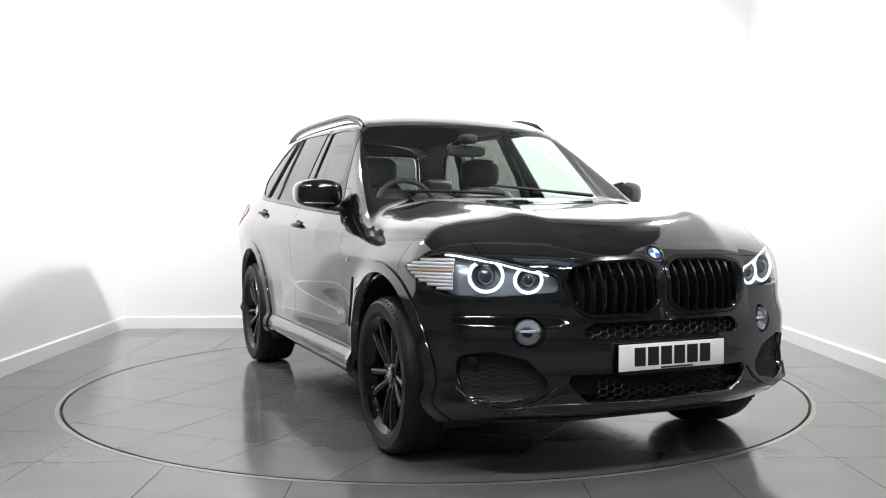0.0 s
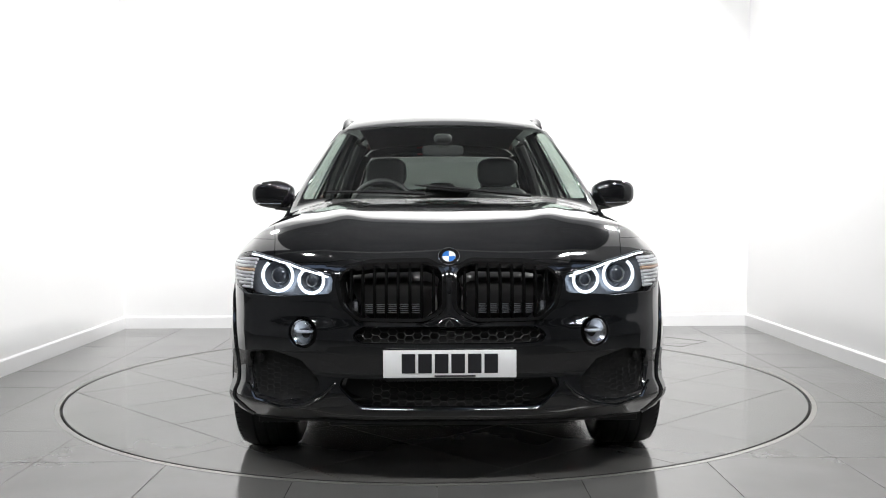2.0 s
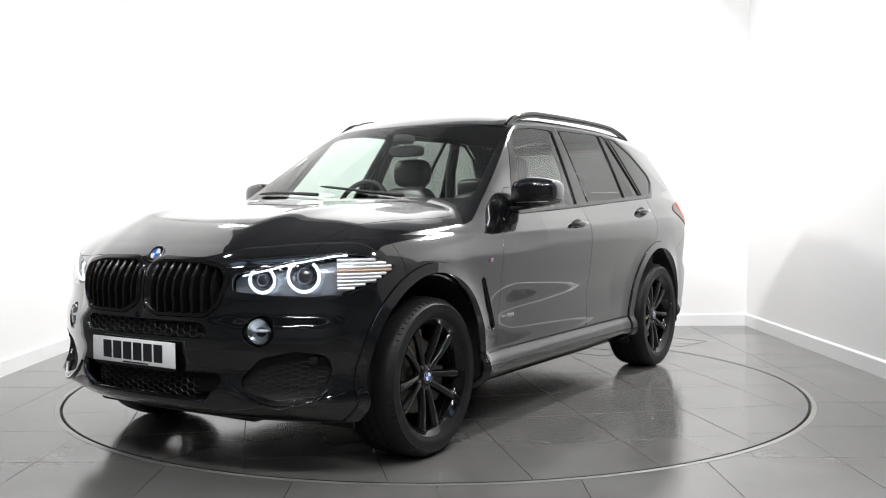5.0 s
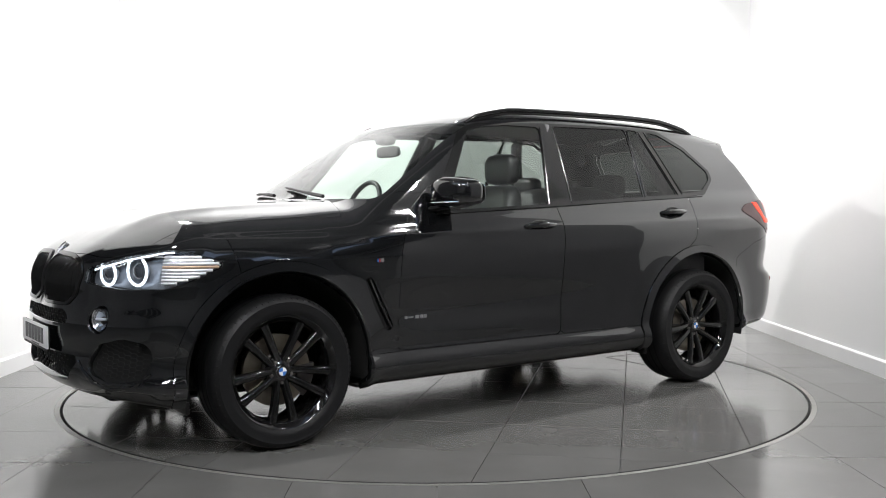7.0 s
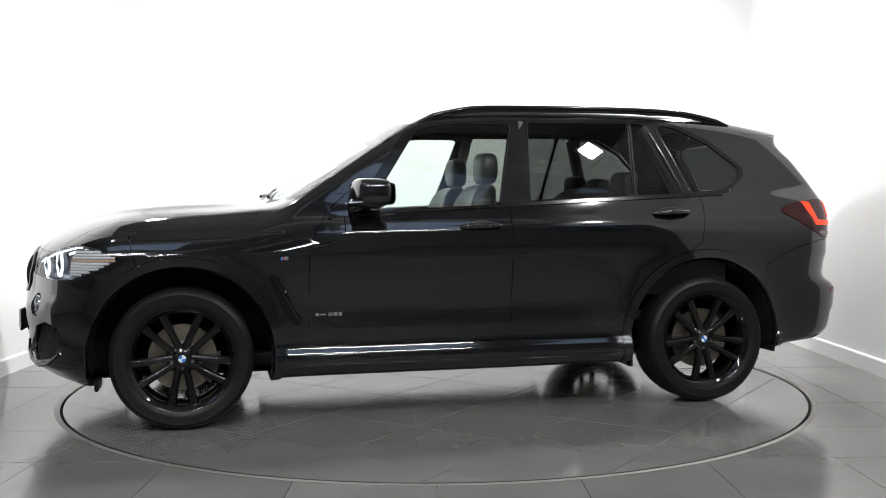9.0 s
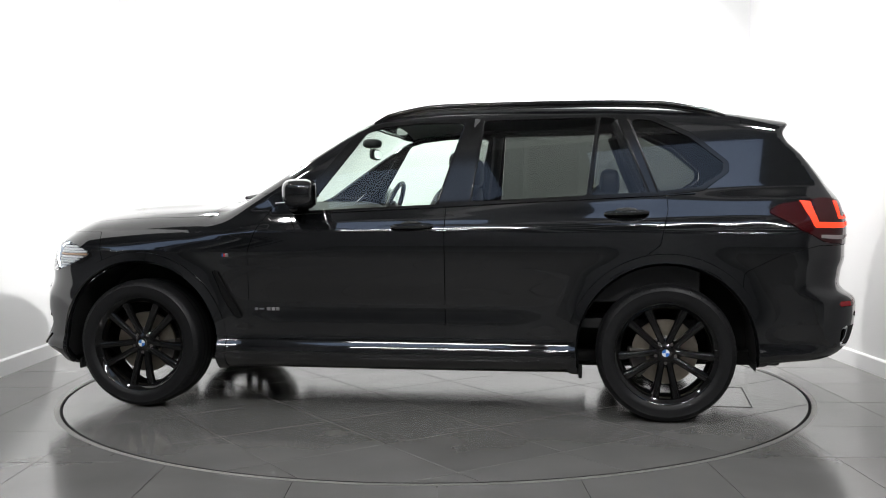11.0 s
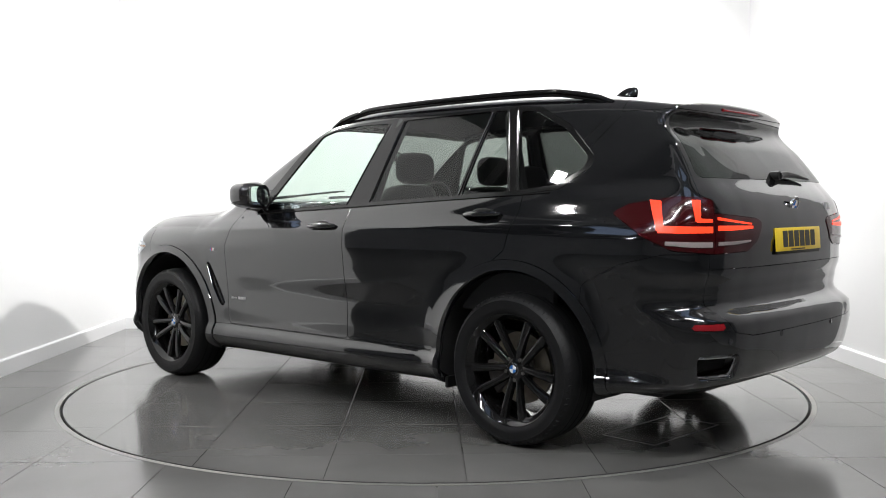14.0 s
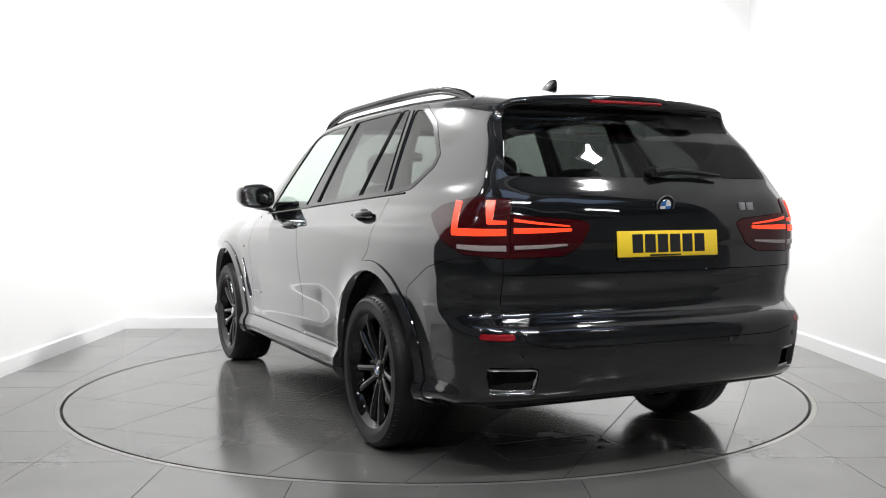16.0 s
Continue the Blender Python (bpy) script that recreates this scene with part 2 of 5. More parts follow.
class Shell:
    """Faces with labels, which smooth curves part exactly."""

    def __init__(self, verts, faces, label="body"):
        self.v = [np.array(q, float) for q in verts]
        self.f = [list(q) for q in faces]
        self.lab = [label] * len(self.f)

    def cut(self, fn, source, target):
        """Gives target to what has a label of source and lies where fn(x, y, z) < 0."""
        source = {source} if isinstance(source, str) else set(source)
        V = np.array(self.v)
        g = fn(V[:, 0], V[:, 1], V[:, 2])
        g = np.where(np.abs(g) < 1e-7, 1e-7, g).tolist()
        cache, nf, nl = {}, [], []
        for f, lab in zip(self.f, self.lab):
            if lab not in source:
                nf.append(f), nl.append(lab)
                continue
            inside = [g[i] < 0 for i in f]
            if all(inside):
                nf.append(f), nl.append(target)
            elif not any(inside):
                nf.append(f), nl.append(lab)
            else:
                A, B = [], []
                for k, i in enumerate(f):
                    j = f[(k + 1) % len(f)]
                    (A if inside[k] else B).append(i)
                    if (g[i] < 0) != (g[j] < 0):
                        key = (min(i, j), max(i, j))
                        if key not in cache:
                            a, b = key
                            t = g[a] / (g[a] - g[b])
                            cache[key] = len(self.v)
                            self.v.append(self.v[a] + t * (self.v[b] - self.v[a]))
                        A.append(cache[key]), B.append(cache[key])
                if len(A) > 2:
                    nf.append(A), nl.append(target)
                if len(B) > 2:
                    nf.append(B), nl.append(lab)
        self.f, self.lab = nf, nl


# ---- the booth and the hall behind ----
def slab(name, c, s, mat, label, bevel=0.0):
    return tagged(part(name, box(c, s, bevel), mat, None, label, smooth=False), label, kind="structure")


TOP = 4.6
END_W, END_E = 0.85, 0.55  # how far the side walls reach towards the hall
slab("wall_north", (0, BACK_Y + 0.1, TOP / 2), (2 * HALF_W + 0.4, 0.2, TOP), WALL, "plain matt white back wall of the photo booth")
slab("wall_west", (-HALF_W - 0.1, (BACK_Y - END_W) / 2, TOP / 2), (0.2, BACK_Y + END_W, TOP), WALL, "plain matt white side wall of the photo booth")
slab("wall_east", (HALF_W + 0.1, (BACK_Y - END_E) / 2, TOP / 2), (0.2, BACK_Y + END_E, TOP), WALL, "plain matt white side wall of the photo booth")
# out of view: grey panel added only to dim what the car's flank reflects
slab("partition_east", (HALF_W + 0.1, -END_E - 1.0, TOP / 2), (0.16, 2.0, TOP), GREYPANEL, "unseen grey panel added beside the booth to dim the car's reflections")
slab("hall_wall_south", (0, -16.1, 3.0), (24, 0.2, 6.4), DARKWALL, "dark clad wall of the hall")
slab("hall_wall_west", (-12.1, -6.4, 3.0), (0.2, 19.6, 6.4), DARKWALL, "dark clad wall of the hall")
slab("hall_wall_east", (12.1, -6.4, 3.0), (0.2, 19.6, 6.4), DARKWALL, "dark clad wall of the hall")
slab("hall_wall_north", (0, 3.3, 3.0), (24, 0.2, 6.4), DARKWALL, "dark clad wall of the hall")
slab("ceiling", (0, -6.4, 6.25), (24.4, 20, 0.1), DARKROOF, "dark unlit roof of the hall")
slab("hall_floor", (0, -6.4, -0.16), (24.4, 20, 0.2), HALLFLOOR, "grey concrete floor slab of the hall")


SKYLIGHT = material("roof_skylight_glow", (0.5, 0.6, 0.75), 0.4, emit=(0.50, 0.66, 1.0), strength=0.9, var=0.1, scale=3)
for k, x in enumerate((-6.0, -2.2, 1.6, 5.4)):
    slab("roof_skylight_%d" % (k + 1), (x, -4.6, 6.18), (2.6, 1.3, 0.04), SKYLIGHT, "pale blue daylight panel in the hall roof")
for k, y in enumerate((-14.0, -11.0, -8.2, -5.6, -3.4, -0.9)):
    slab("roof_beam_%d" % (k + 1), (0, y, 6.03), (24, 0.16, 0.34), DARKWALL, "grey steel beam under the hall roof")


def skirting(name, c, s, axis):
    bm = bmesh.new()
    d, h = 0.018, 0.115
    L = s
    prof = [(0, 0), (d, 0), (d, h - 0.012), (d - 0.006, h - 0.003), (d - 0.012, h), (0, h)]
    ends = []
    for q in (-L / 2, L / 2):
        ends.append([bm.verts.new((c[0] + q, c[1] - p[0], p[1]) if axis == "x" else (c[0] + c[2] * p[0], c[1] + q, p[1])) for p in prof])
    for i in range(len(prof)):
        j = (i + 1) % len(prof)
        bm.faces.new((ends[0][i], ends[0][j], ends[1][j], ends[1][i]))
    bm.faces.new(ends[0])
    bm.faces.new(ends[1][::-1])
    bmesh.ops.recalc_face_normals(bm, faces=bm.faces)
    return tagged(part(name, bm, SKIRT, None, "white gloss skirting board along the wall foot", angle=20), kind="structure")


skirting("baseboard_north", (0, BACK_Y - 0.001), 2 * HALF_W - 0.04, "x")
skirting("baseboard_west", (-HALF_W + 0.001, (BACK_Y - END_W) / 2, 1), BACK_Y + END_W, "y")
skirting("baseboard_east", (HALF_W - 0.001, (BACK_Y - END_E) / 2, -1), BACK_Y + END_E, "y")

# lamps over the booth
for eye, target, size, watts in LAMPS:
    m = look(eye, target)
    lamp = tagged(empty("ceiling_light", None, m), "slim white rectangular lamp over the booth", "lamp", "lamps over the booth")
    bm = bmesh.new()
    for sx, sy, cx, cy in ((size[0] + 0.06, 0.03, 0, size[1] / 2 + 0.015), (size[0] + 0.06, 0.03, 0, -size[1] / 2 - 0.015), (0.03, size[1], size[0] / 2 + 0.015, 0), (0.03, size[1], -size[0] / 2 - 0.015, 0)):
        add_box(bm, (cx, cy, 0.03), (sx, sy, 0.07))
    part("frame", bm, SKIRT, lamp, "white lamp frame", smooth=False)
    part("diffuser", box((0, 0, 0.03), (size[0], size[1], 0.02)), LED, lamp, "glowing lamp diffuser", smooth=False)
    inv = m.inverted()
    for q in (-size[0] / 2, size[0] / 2):
        top = m @ Vector((q, 0, 0.06))
        part("hanger", tube([inv @ top, inv @ Vector((top.x, top.y, 6.21))], 0.006, 6), IRON, lamp, "thin steel hanger")
for x, y, rz in ((-2.5, -6.0, 0), (2.5, -6.0, 0), (-2.5, -10.0, 0), (2.5, -10.0, 0), (-7.5, -6, 0), (7.5, -6, 0)):
    lamp = tagged(empty("batten_light", None, pose(x, y, 5.4)), "long thin batten lamp under the hall roof", "lamp", "batten lamps of the hall")
    part("housing", box((0, 0, 0.05), (1.5, 0.1, 0.06), 0.01), SKIRT, lamp, "white metal housing")
    for q in (-0.6, 0.6):
        part("hanger", tube([(q, 0, 0.08), (q, 0, 0.81)], 0.005, 6), IRON, lamp, "thin steel hanger")
    part("tube", tube([(-0.72, 0, 0), (0.72, 0, 0)], 0.02, 10), TUBE, lamp, "glowing lamp tube")


# ---- the car's form ----
def smax(a, b, k):
    return np.maximum(a, b) + np.maximum(k - np.abs(a - b), 0) ** 2 / (4 * k)


def smin(a, b, k):
    return -smax(-a, -b, k)


HUB_X, HUB_Z, R_TYRE = 1.4665, 0.364, 0.364
side_w = spline([(0.12, 0.84), (0.24, 0.895), (0.30, 0.942), (0.35, 0.946), (0.41, 0.920), (0.52, 0.928), (0.65, 0.936), (0.80, 0.948), (0.93, 0.958), (0.99, 0.953), (1.05, 0.930), (1.10, 0.898), (1.17, 0.860), (1.3, 0.80)])
plan_w = spline([(-2.6, 0.86), (-2.3, 0.935), (-1.9, 0.978), (-1.4, 0.99), (-0.6, 0.995), (0.4, 0.995), (1.2, 1.0), (1.6, 0.998), (1.95, 0.978), (2.4, 0.945)])
front_x = spline([(0.10, 2.14), (0.24, 2.24), (0.32, 2.325), (0.38, 2.345), (0.47, 2.335), (0.56, 2.345), (0.64, 2.34), (0.70, 2.315), (0.80, 2.305), (0.90, 2.275), (0.95, 2.235), (1.05, 2.10), (1.3, 1.7)])
front_c = spline([(0, 0), (0.15, 0.004), (0.3, 0.020), (0.45, 0.060), (0.6, 0.122), (0.75, 0.205), (0.85, 0.277), (0.95, 0.40), (1.1, 0.7)])
rear_x = spline([(0.10, -2.30), (0.30, -2.40), (0.40, -2.475), (0.50, -2.505), (0.60, -2.515), (0.655, -2.50), (0.70, -2.44), (0.78, -2.435), (0.86, -2.455), (0.95, -2.455), (1.06, -2.45), (1.16, -2.42), (1.25, -2.365), (1.40, -2.25), (1.53, -2.145), (1.58, -2.175), (1.66, -2.19), (1.8, -2.12)])
rear_c = spline([(0, 0), (0.3, 0.005), (0.5, 0.018), (0.7, 0.055), (0.82, 0.125), (0.95, 0.30), (1.1, 0.55)])
hood_z = spline([(0.6, 1.19), (1.0, 1.182), (1.25, 1.163), (1.55, 1.145), (1.82, 1.115), (2.05, 1.062), (2.2, 0.99), (2.32, 0.90), (2.5, 0.80)])
belt_z = spline([(-2.6, 1.24), (-1.4, 1.22), (0.4, 1.15), (0.75, 1.16), (2.6, 1.16)])
roof_z = spline([(-2.4, 1.590), (-2.12, 1.632), (-1.8, 1.682), (-1.4, 1.715), (-0.9, 1.733), (-0.4, 1.738), (0.0, 1.715), (0.3, 1.660), (0.7, 1.53)])
floor_z = spline([(-2.6, 0.37), (-2.3, 0.335), (-1.95, 0.30), (-1.6, 0.25), (-1.0, 0.235), (1.0, 0.225), (1.5, 0.22), (2.0, 0.23), (2.4, 0.27)])
glass_w = spline([(-2.5, 0.775), (-2.1, 0.815), (-1.7, 0.845), (-1.0, 0.862), (0.3, 0.862), (0.8, 0.84), (1.2, 0.80)])


def field(x, y, z):
    """The car's outer skin is where this is nought."""
    w = np.abs(y)
    flare = 0
    for hx in (HUB_X, -HUB_X):
        d = np.sqrt((x - hx) ** 2 + (z - HUB_Z) ** 2)
        flare = flare + 0.036 * np.clip(1 - (d - 0.44) / 0.20, 0, 1) ** 2 * np.clip((1.05 - z) / 0.3, 0, 1)
    # hollow along the doors
    dent = 0.012 * np.exp(-(((z - 0.60) / 0.11) ** 2)) * np.clip((0.95 - np.abs(x)) / 0.3, 0, 1)
    crease = 0.005 * np.exp(-(((z - 1.015 - 0.02 * (-x)) / 0.016) ** 2)) * np.clip((x + 2.1) / 0.3, 0, 1) * np.clip((1.2 - x) / 0.4, 0, 1)
    pinch = 0.048 * np.clip((x - 0.3) / 0.9, 0, 1) * np.clip((z - 0.89) / 0.12, 0, 1)  # wings narrower than the doors
    side = (w - side_w(z) * plan_w(x) + pinch - flare + dent - crease) * 0.97
    # front with the nostril bulge round the grille and a dip beside it
    bulge = 0.028 * np.clip(1 - ((w - 0.235) / 0.26) ** 2, 0, 1) * np.clip(1 - ((z - 0.81) / 0.17) ** 2, 0, 1)
    groove = 0.016 * np.exp(-((w / 0.022) ** 2)) * np.clip(1 - np.abs(z - 0.80) / 0.16, 0, 1)
    lip = 0.03 * np.exp(-(((z - 0.335) / 0.03) ** 2)) * np.clip((w - 0.45) / 0.2, 0, 1)
    fr = (x - front_x(z) + front_c(w) - bulge + groove - lip) * 0.95
    re = (rear_x(z) + rear_c(w) - x) * 0.95
    ridge = 0.013 * np.exp(-(((w - 0.55 + 0.12 * (x - 1.0)) / 0.075) ** 2)) * np.clip((x - 0.9) / 0.4, 0, 1) - 0.006 * np.exp(-((w / 0.26) ** 2)) * np.clip((x - 1.2) / 0.7, 0, 1)
    topz = np.where(x > 0.7, hood_z(x), belt_z(x)) - 0.070 * (w / 0.8) ** 4 * np.clip((x - 0.2) / 0.8, 0, 1) + ridge
    top = (z - topz) * 0.97
    bot = (floor_z(x) - z)
    low = smax(smax(side, top, 0.10), smax(smax(fr, re, 0.02), bot, 0.06), 0.09)
    # greenhouse
    gs = (w - (glass_w(x) - 0.455 * (z - 1.16) - 0.10 * (z - 1.16) ** 2)) * 0.89
    gt = (z - roof_z(x) + 0.045 * (w / 0.6) ** 2.4) * 0.98
    gf = (x - 1.045) * 0.514 + (z - 1.165) * 0.857 + 0.085 * (w / 0.8) ** 2.2
    gl = 1.0 - z
    gr = re + 0.012
    g = smax(smax(smax(gs, gt, 0.06), gf, 0.05), smax(gr, gl, 0.01), 0.03)
    return smin(low, g, 0.035)


def gradient(p, e=1.5e-3):
    x, y, z = p.T
    g = np.stack([field(x + e, y, z) - field(x - e, y, z), field(x, y + e, z) - field(x, y - e, z), field(x, y, z + e) - field(x, y, z - e)], 1) / (2 * e)
    return g


def settle_on(p, n=4):
    for _ in range(n):
        g = gradient(p)
        d = field(*p.T)
        p = p - np.clip(d / np.maximum((g * g).sum(1), 0.2), -0.02, 0.02)[:, None] * g
    return p


def skin():
    """A quad mesh on the skin, by surface nets."""
    h = 0.022
    ax = [np.arange(-2.64, 2.46, h), (np.arange(96) - 47.5) * h, np.arange(0.15, 1.82, h)]
    X, Y, Z = np.meshgrid(*ax, indexing="ij")
    F = field(X, Y, Z)
    S = F < 0
    c = [S[i:S.shape[0] - 1 + i, j:S.shape[1] - 1 + j, k:S.shape[2] - 1 + k] for i in (0, 1) for j in (0, 1) for k in (0, 1)]
    n = sum(q.astype(np.int8) for q in c)
    act = (n > 0) & (n < 8)
    idx = -np.ones(act.shape, int)
    ii = np.argwhere(act)
    idx[act] = np.arange(len(ii))
    P = np.stack([ax[k][ii[:, k]] + h / 2 for k in range(3)], 1)
    P = settle_on(P, 6)
    faces = []
    for a in range(3):
        b, c2 = (a + 1) % 3, (a + 2) % 3
        s1 = np.take(S, range(S.shape[a] - 1), a)
        s2 = np.take(S, range(1, S.shape[a]), a)
        for q in np.argwhere(s1 != s2):
            if q[b] == 0 or q[c2] == 0 or q[b] >= S.shape[b] - 1 or q[c2] >= S.shape[c2] - 1:
                continue
            r = []
            for db, dc in ((-1, -1), (0, -1), (0, 0), (-1, 0)):
                t = list(q)
                t[b] += db
                t[c2] += dc
                r.append(idx[tuple(t)])
            faces.append(r if s1[tuple(q)] else r[::-1])
    # even the net out, then lay it on the skin again
    E = np.array(faces)
    for _ in range(3):
        acc, cnt = np.zeros_like(P), np.zeros(len(P))
        for k in range(4):
            np.add.at(acc, E[:, k], P[E[:, (k + 1) % 4]] + P[E[:, k - 1]])
            np.add.at(cnt, E[:, k], 2)
        P = settle_on(0.5 * P + 0.5 * acc / np.maximum(cnt, 1)[:, None], 2)
    return settle_on(P, 3), faces


class Sheet:
    """Heights of the skin over a plane, worked out once on a fine net."""

    def __init__(self, place, u, w, lo, hi):
        self.u, self.w = u, w
        U, W = np.meshgrid(u, w, indexing="ij")
        a, b = np.full(U.shape, lo), np.full(U.shape, hi)
        for _ in range(26):
            m = (a + b) / 2
            inside = field(*place(U, W, m)) < 0
            a, b = np.where(inside, m, a), np.where(inside, b, m)
        self.h = a

    def at(self, p, q):
        i = min(max((p - self.u[0]) / (self.u[1] - self.u[0]), 0), len(self.u) - 1.001)
        j = min(max((q - self.w[0]) / (self.w[1] - self.w[0]), 0), len(self.w) - 1.001)
        a, b = int(i), int(j)
        i, j, h = i - a, j - b, self.h
        return float(h[a, b] * (1 - i) * (1 - j) + h[a + 1, b] * i * (1 - j) + h[a, b + 1] * (1 - i) * j + h[a + 1, b + 1] * i * j)


SHEET_F = Sheet(lambda u, w, m: (m, u, w), np.arange(0, 1.0, 0.01), np.arange(0.2, 1.1, 0.01), 0.6, 2.7)
SHEET_R = Sheet(lambda u, w, m: (-m, u, w), np.arange(0, 1.0, 0.01), np.arange(0.2, 1.62, 0.01), 0.3, 2.7)
SHEET_S = Sheet(lambda u, w, m: (u, m, w), np.arange(-2.3, 2.1, 0.02), np.arange(0.2, 1.64, 0.01), 0.2, 1.2)
SHEET_T = Sheet(lambda u, w, m: (u, w, m), np.arange(-2.2, 2.2, 0.02), np.arange(0, 0.9, 0.02), 0.7, 2.0)


def surf_y(x, z):
    return SHEET_S.at(x, z)


def surf_x(y, z, front=True):
    return SHEET_F.at(abs(y), z) if front else -SHEET_R.at(abs(y), z)


def surf_z(x, y):
    return SHEET_T.at(x, abs(y))


verts, faces = skin()
shell = Shell(verts, faces)
A = np.abs
BIG = 9.0


def region(cond, d):
    return np.where(cond, d, BIG)


def lamp_u(x, y):
    return A(y) + (2.15 - x) * 0.9


def tail_u(x, y):
    return A(y) + (x + 2.42) * 0.9


def wheel_d(x, z):
    return np.minimum(np.hypot(x - HUB_X, z - HUB_Z - 0.005), np.hypot(x + HUB_X, z - HUB_Z - 0.005))


cut = shell.cut
ARCH = 0.468
cut(lambda x, y, z: region(A(y) > 0.55, wheel_d(x, z) - ARCH), "body", "hole")
cut(lambda x, y, z: region((A(y) > 0.55) & (z > 0.2), wheel_d(x, z) - ARCH - 0.050), "body", "arch")
cut(lambda x, y, z: region(z < 0.5, smax(z - floor_z(x) - 0.02, A(y) - 0.86, 0.01)), ("body", "arch"), "underbody")
# glass
ws = poly([(-0.79, 1.182), (0.79, 1.182), (0.632, 1.607), (0.40, 1.624), (0, 1.630), (-0.40, 1.624), (-0.632, 1.607)], 0.03)
cut(lambda x, y, z: region((x > 0.05) & (z > 1.1), ws(y, z)), "body", "windscreen")
rw = poly([(-0.695, 1.258), (0.695, 1.258), (0.585, 1.553), (0, 1.566), (-0.585, 1.553)], 0.02)
cut(lambda x, y, z: region(x < -1.95, rw(y, z)), "body", "rear_window")
front_win = poly([(0.50, 1.118), (-0.238, 1.150), (-0.368, 1.612), (-0.1, 1.612), (0.10, 1.592), (0.19, 1.565)], 0.014)
rear_win = poly([(-0.432, 1.164), (-0.484, 1.622), (-1.105, 1.630), (-1.050, 1.194)], 0.012)
fixed_win = poly([(-1.078, 1.196), (-1.128, 1.630), (-1.210, 1.626), (-1.368, 1.210)], 0.012)
quarter_win = poly([(-1.432, 1.214), (-1.285, 1.622), (-1.40, 1.607), (-1.60, 1.510), (-1.775, 1.365), (-1.765, 1.315), (-1.64, 1.236)], 0.025)
frame_all = poly([(0.60, 1.095), (-0.25, 1.130), (-1.45, 1.195), (-1.66, 1.215), (-1.80, 1.315), (-1.80, 1.372), (-1.62, 1.530), (-1.41, 1.632), (-1.25, 1.648), (-0.40, 1.638), (0.10, 1.618), (0.24, 1.580)], 0.02)
for nm, fn in (("front_window", front_win), ("rear_door_window", rear_win), ("fixed_window", fixed_win), ("quarter_window", quarter_win)):
    cut(lambda x, y, z: region((A(y) > 0.45) & (x > -2), fn(x, z)), "body", nm)
cut(lambda x, y, z: region((A(y) > 0.45) & (x > -2), frame_all(x, z)), "body", "window_frame")
# front openings
kidney = poly([(0.030, 0.735), (0.030, 0.880), (0.085, 0.912), (0.30, 0.908), (0.415, 0.885), (0.440, 0.835), (0.415, 0.745), (0.36, 0.700), (0.10, 0.698)], 0.035)
slot = poly([(-0.395, 0.630), (-0.36, 0.600), (0.36, 0.600), (0.395, 0.630), (0.34, 0.664), (-0.34, 0.664)], 0.012)
low_slot = poly([(-0.475, 0.455), (-0.36, 0.335), (0.36, 0.335), (0.475, 0.455)], 0.025)
side_slot = poly([(0.845, 0.475), (0.835, 0.535), (0.73, 0.552), (0.60, 0.520), (0.52, 0.435), (0.535, 0.385), (0.68, 0.352), (0.82, 0.375)], 0.03)
fog = lambda x, y, z: np.hypot(A(y) - 0.592, z - 0.631) - 0.062
lampf = poly([(0.385, 0.792), (0.392, 0.860), (0.70, 0.916), (0.98, 0.952), (1.12, 0.940), (1.32, 0.882), (1.16, 0.815), (1.0, 0.777), (0.7, 0.772)], 0.012)
hood_side = spline([(0.7, 0.80), (1.0, 0.815), (1.4, 0.80), (1.75, 0.775), (2.0, 0.735), (2.3, 0.70)])
cut(lambda x, y, z: region(x > 1.9, kidney(A(y), z)), "body", "kidney")
cut(lambda x, y, z: region(x > 1.9, np.maximum(kidney(A(y), z) - 0.016, 0.006 - A(y))), "body", "kidney_frame")
cut(lambda x, y, z: region(x > 1.9, slot(y, z)), "body", "slot")
cut(lambda x, y, z: region(x > 1.9, low_slot(y, z)), "body", "low_slot")
cut(lambda x, y, z: region(x > 1.6, side_slot(A(y), z)), "body", "side_slot")
cut(lambda x, y, z: region(x > 1.9, fog(x, y, z)), "body", "fog")
cut(lambda x, y, z: region((x > 1.5) & (z > 0.6), lampf(lamp_u(x, y), z)), ("body", "arch"), "headlight")
cut(lambda x, y, z: region((x > 0.6) & (z > 0.86), np.maximum(np.maximum(A(y) - hood_side(x), x - 2.262 + front_c(A(y)) * 0.95), 0.95 - x + 0.10 * (A(y) / 0.7) ** 2)), "body", "hood")
cut(lambda x, y, z: region(x > 1.3, np.maximum(1.685 + 0.25 * (z - 0.85) - x, z - 1.0)), ("body",), "front_bumper")
# rear
tail_out = poly([(0.745, 0.930), (0.745, 1.166), (0.95, 1.176), (1.18, 1.145), (1.27, 1.105), (1.15, 1.005), (1.0, 0.945)], 0.012)
tail_in = poly([(0.737, 0.930), (0.737, 1.105), (0.42, 1.080), (0.375, 1.062), (0.43, 0.975), (0.50, 0.938)], 0.012)
cut(lambda x, y, z: region(x < -1.7, tail_out(tail_u(x, y), z)), "body", "tail_outer")
cut(lambda x, y, z: region(x < -2.2, tail_in(A(y), z)), "body", "tail_inner")
gate = poly([(-0.745, 1.17), (-0.745, 0.72), (-0.68, 0.60), (-0.55, 0.578), (0.55, 0.578), (0.68, 0.60), (0.745, 0.72), (0.745, 1.17), (0.715, 1.27), (0.612, 1.575), (-0.612, 1.575), (-0.715, 1.27)], 0.02)
cut(lambda x, y, z: region(x < -1.95, gate(y, z)), "body", "tailgate")
cut(lambda x, y, z: region((x < -1.6) & (z > 1.45), np.maximum(x + 1.86 + 0.03 * A(y), 1.575 - z)), ("body",), "spoiler")
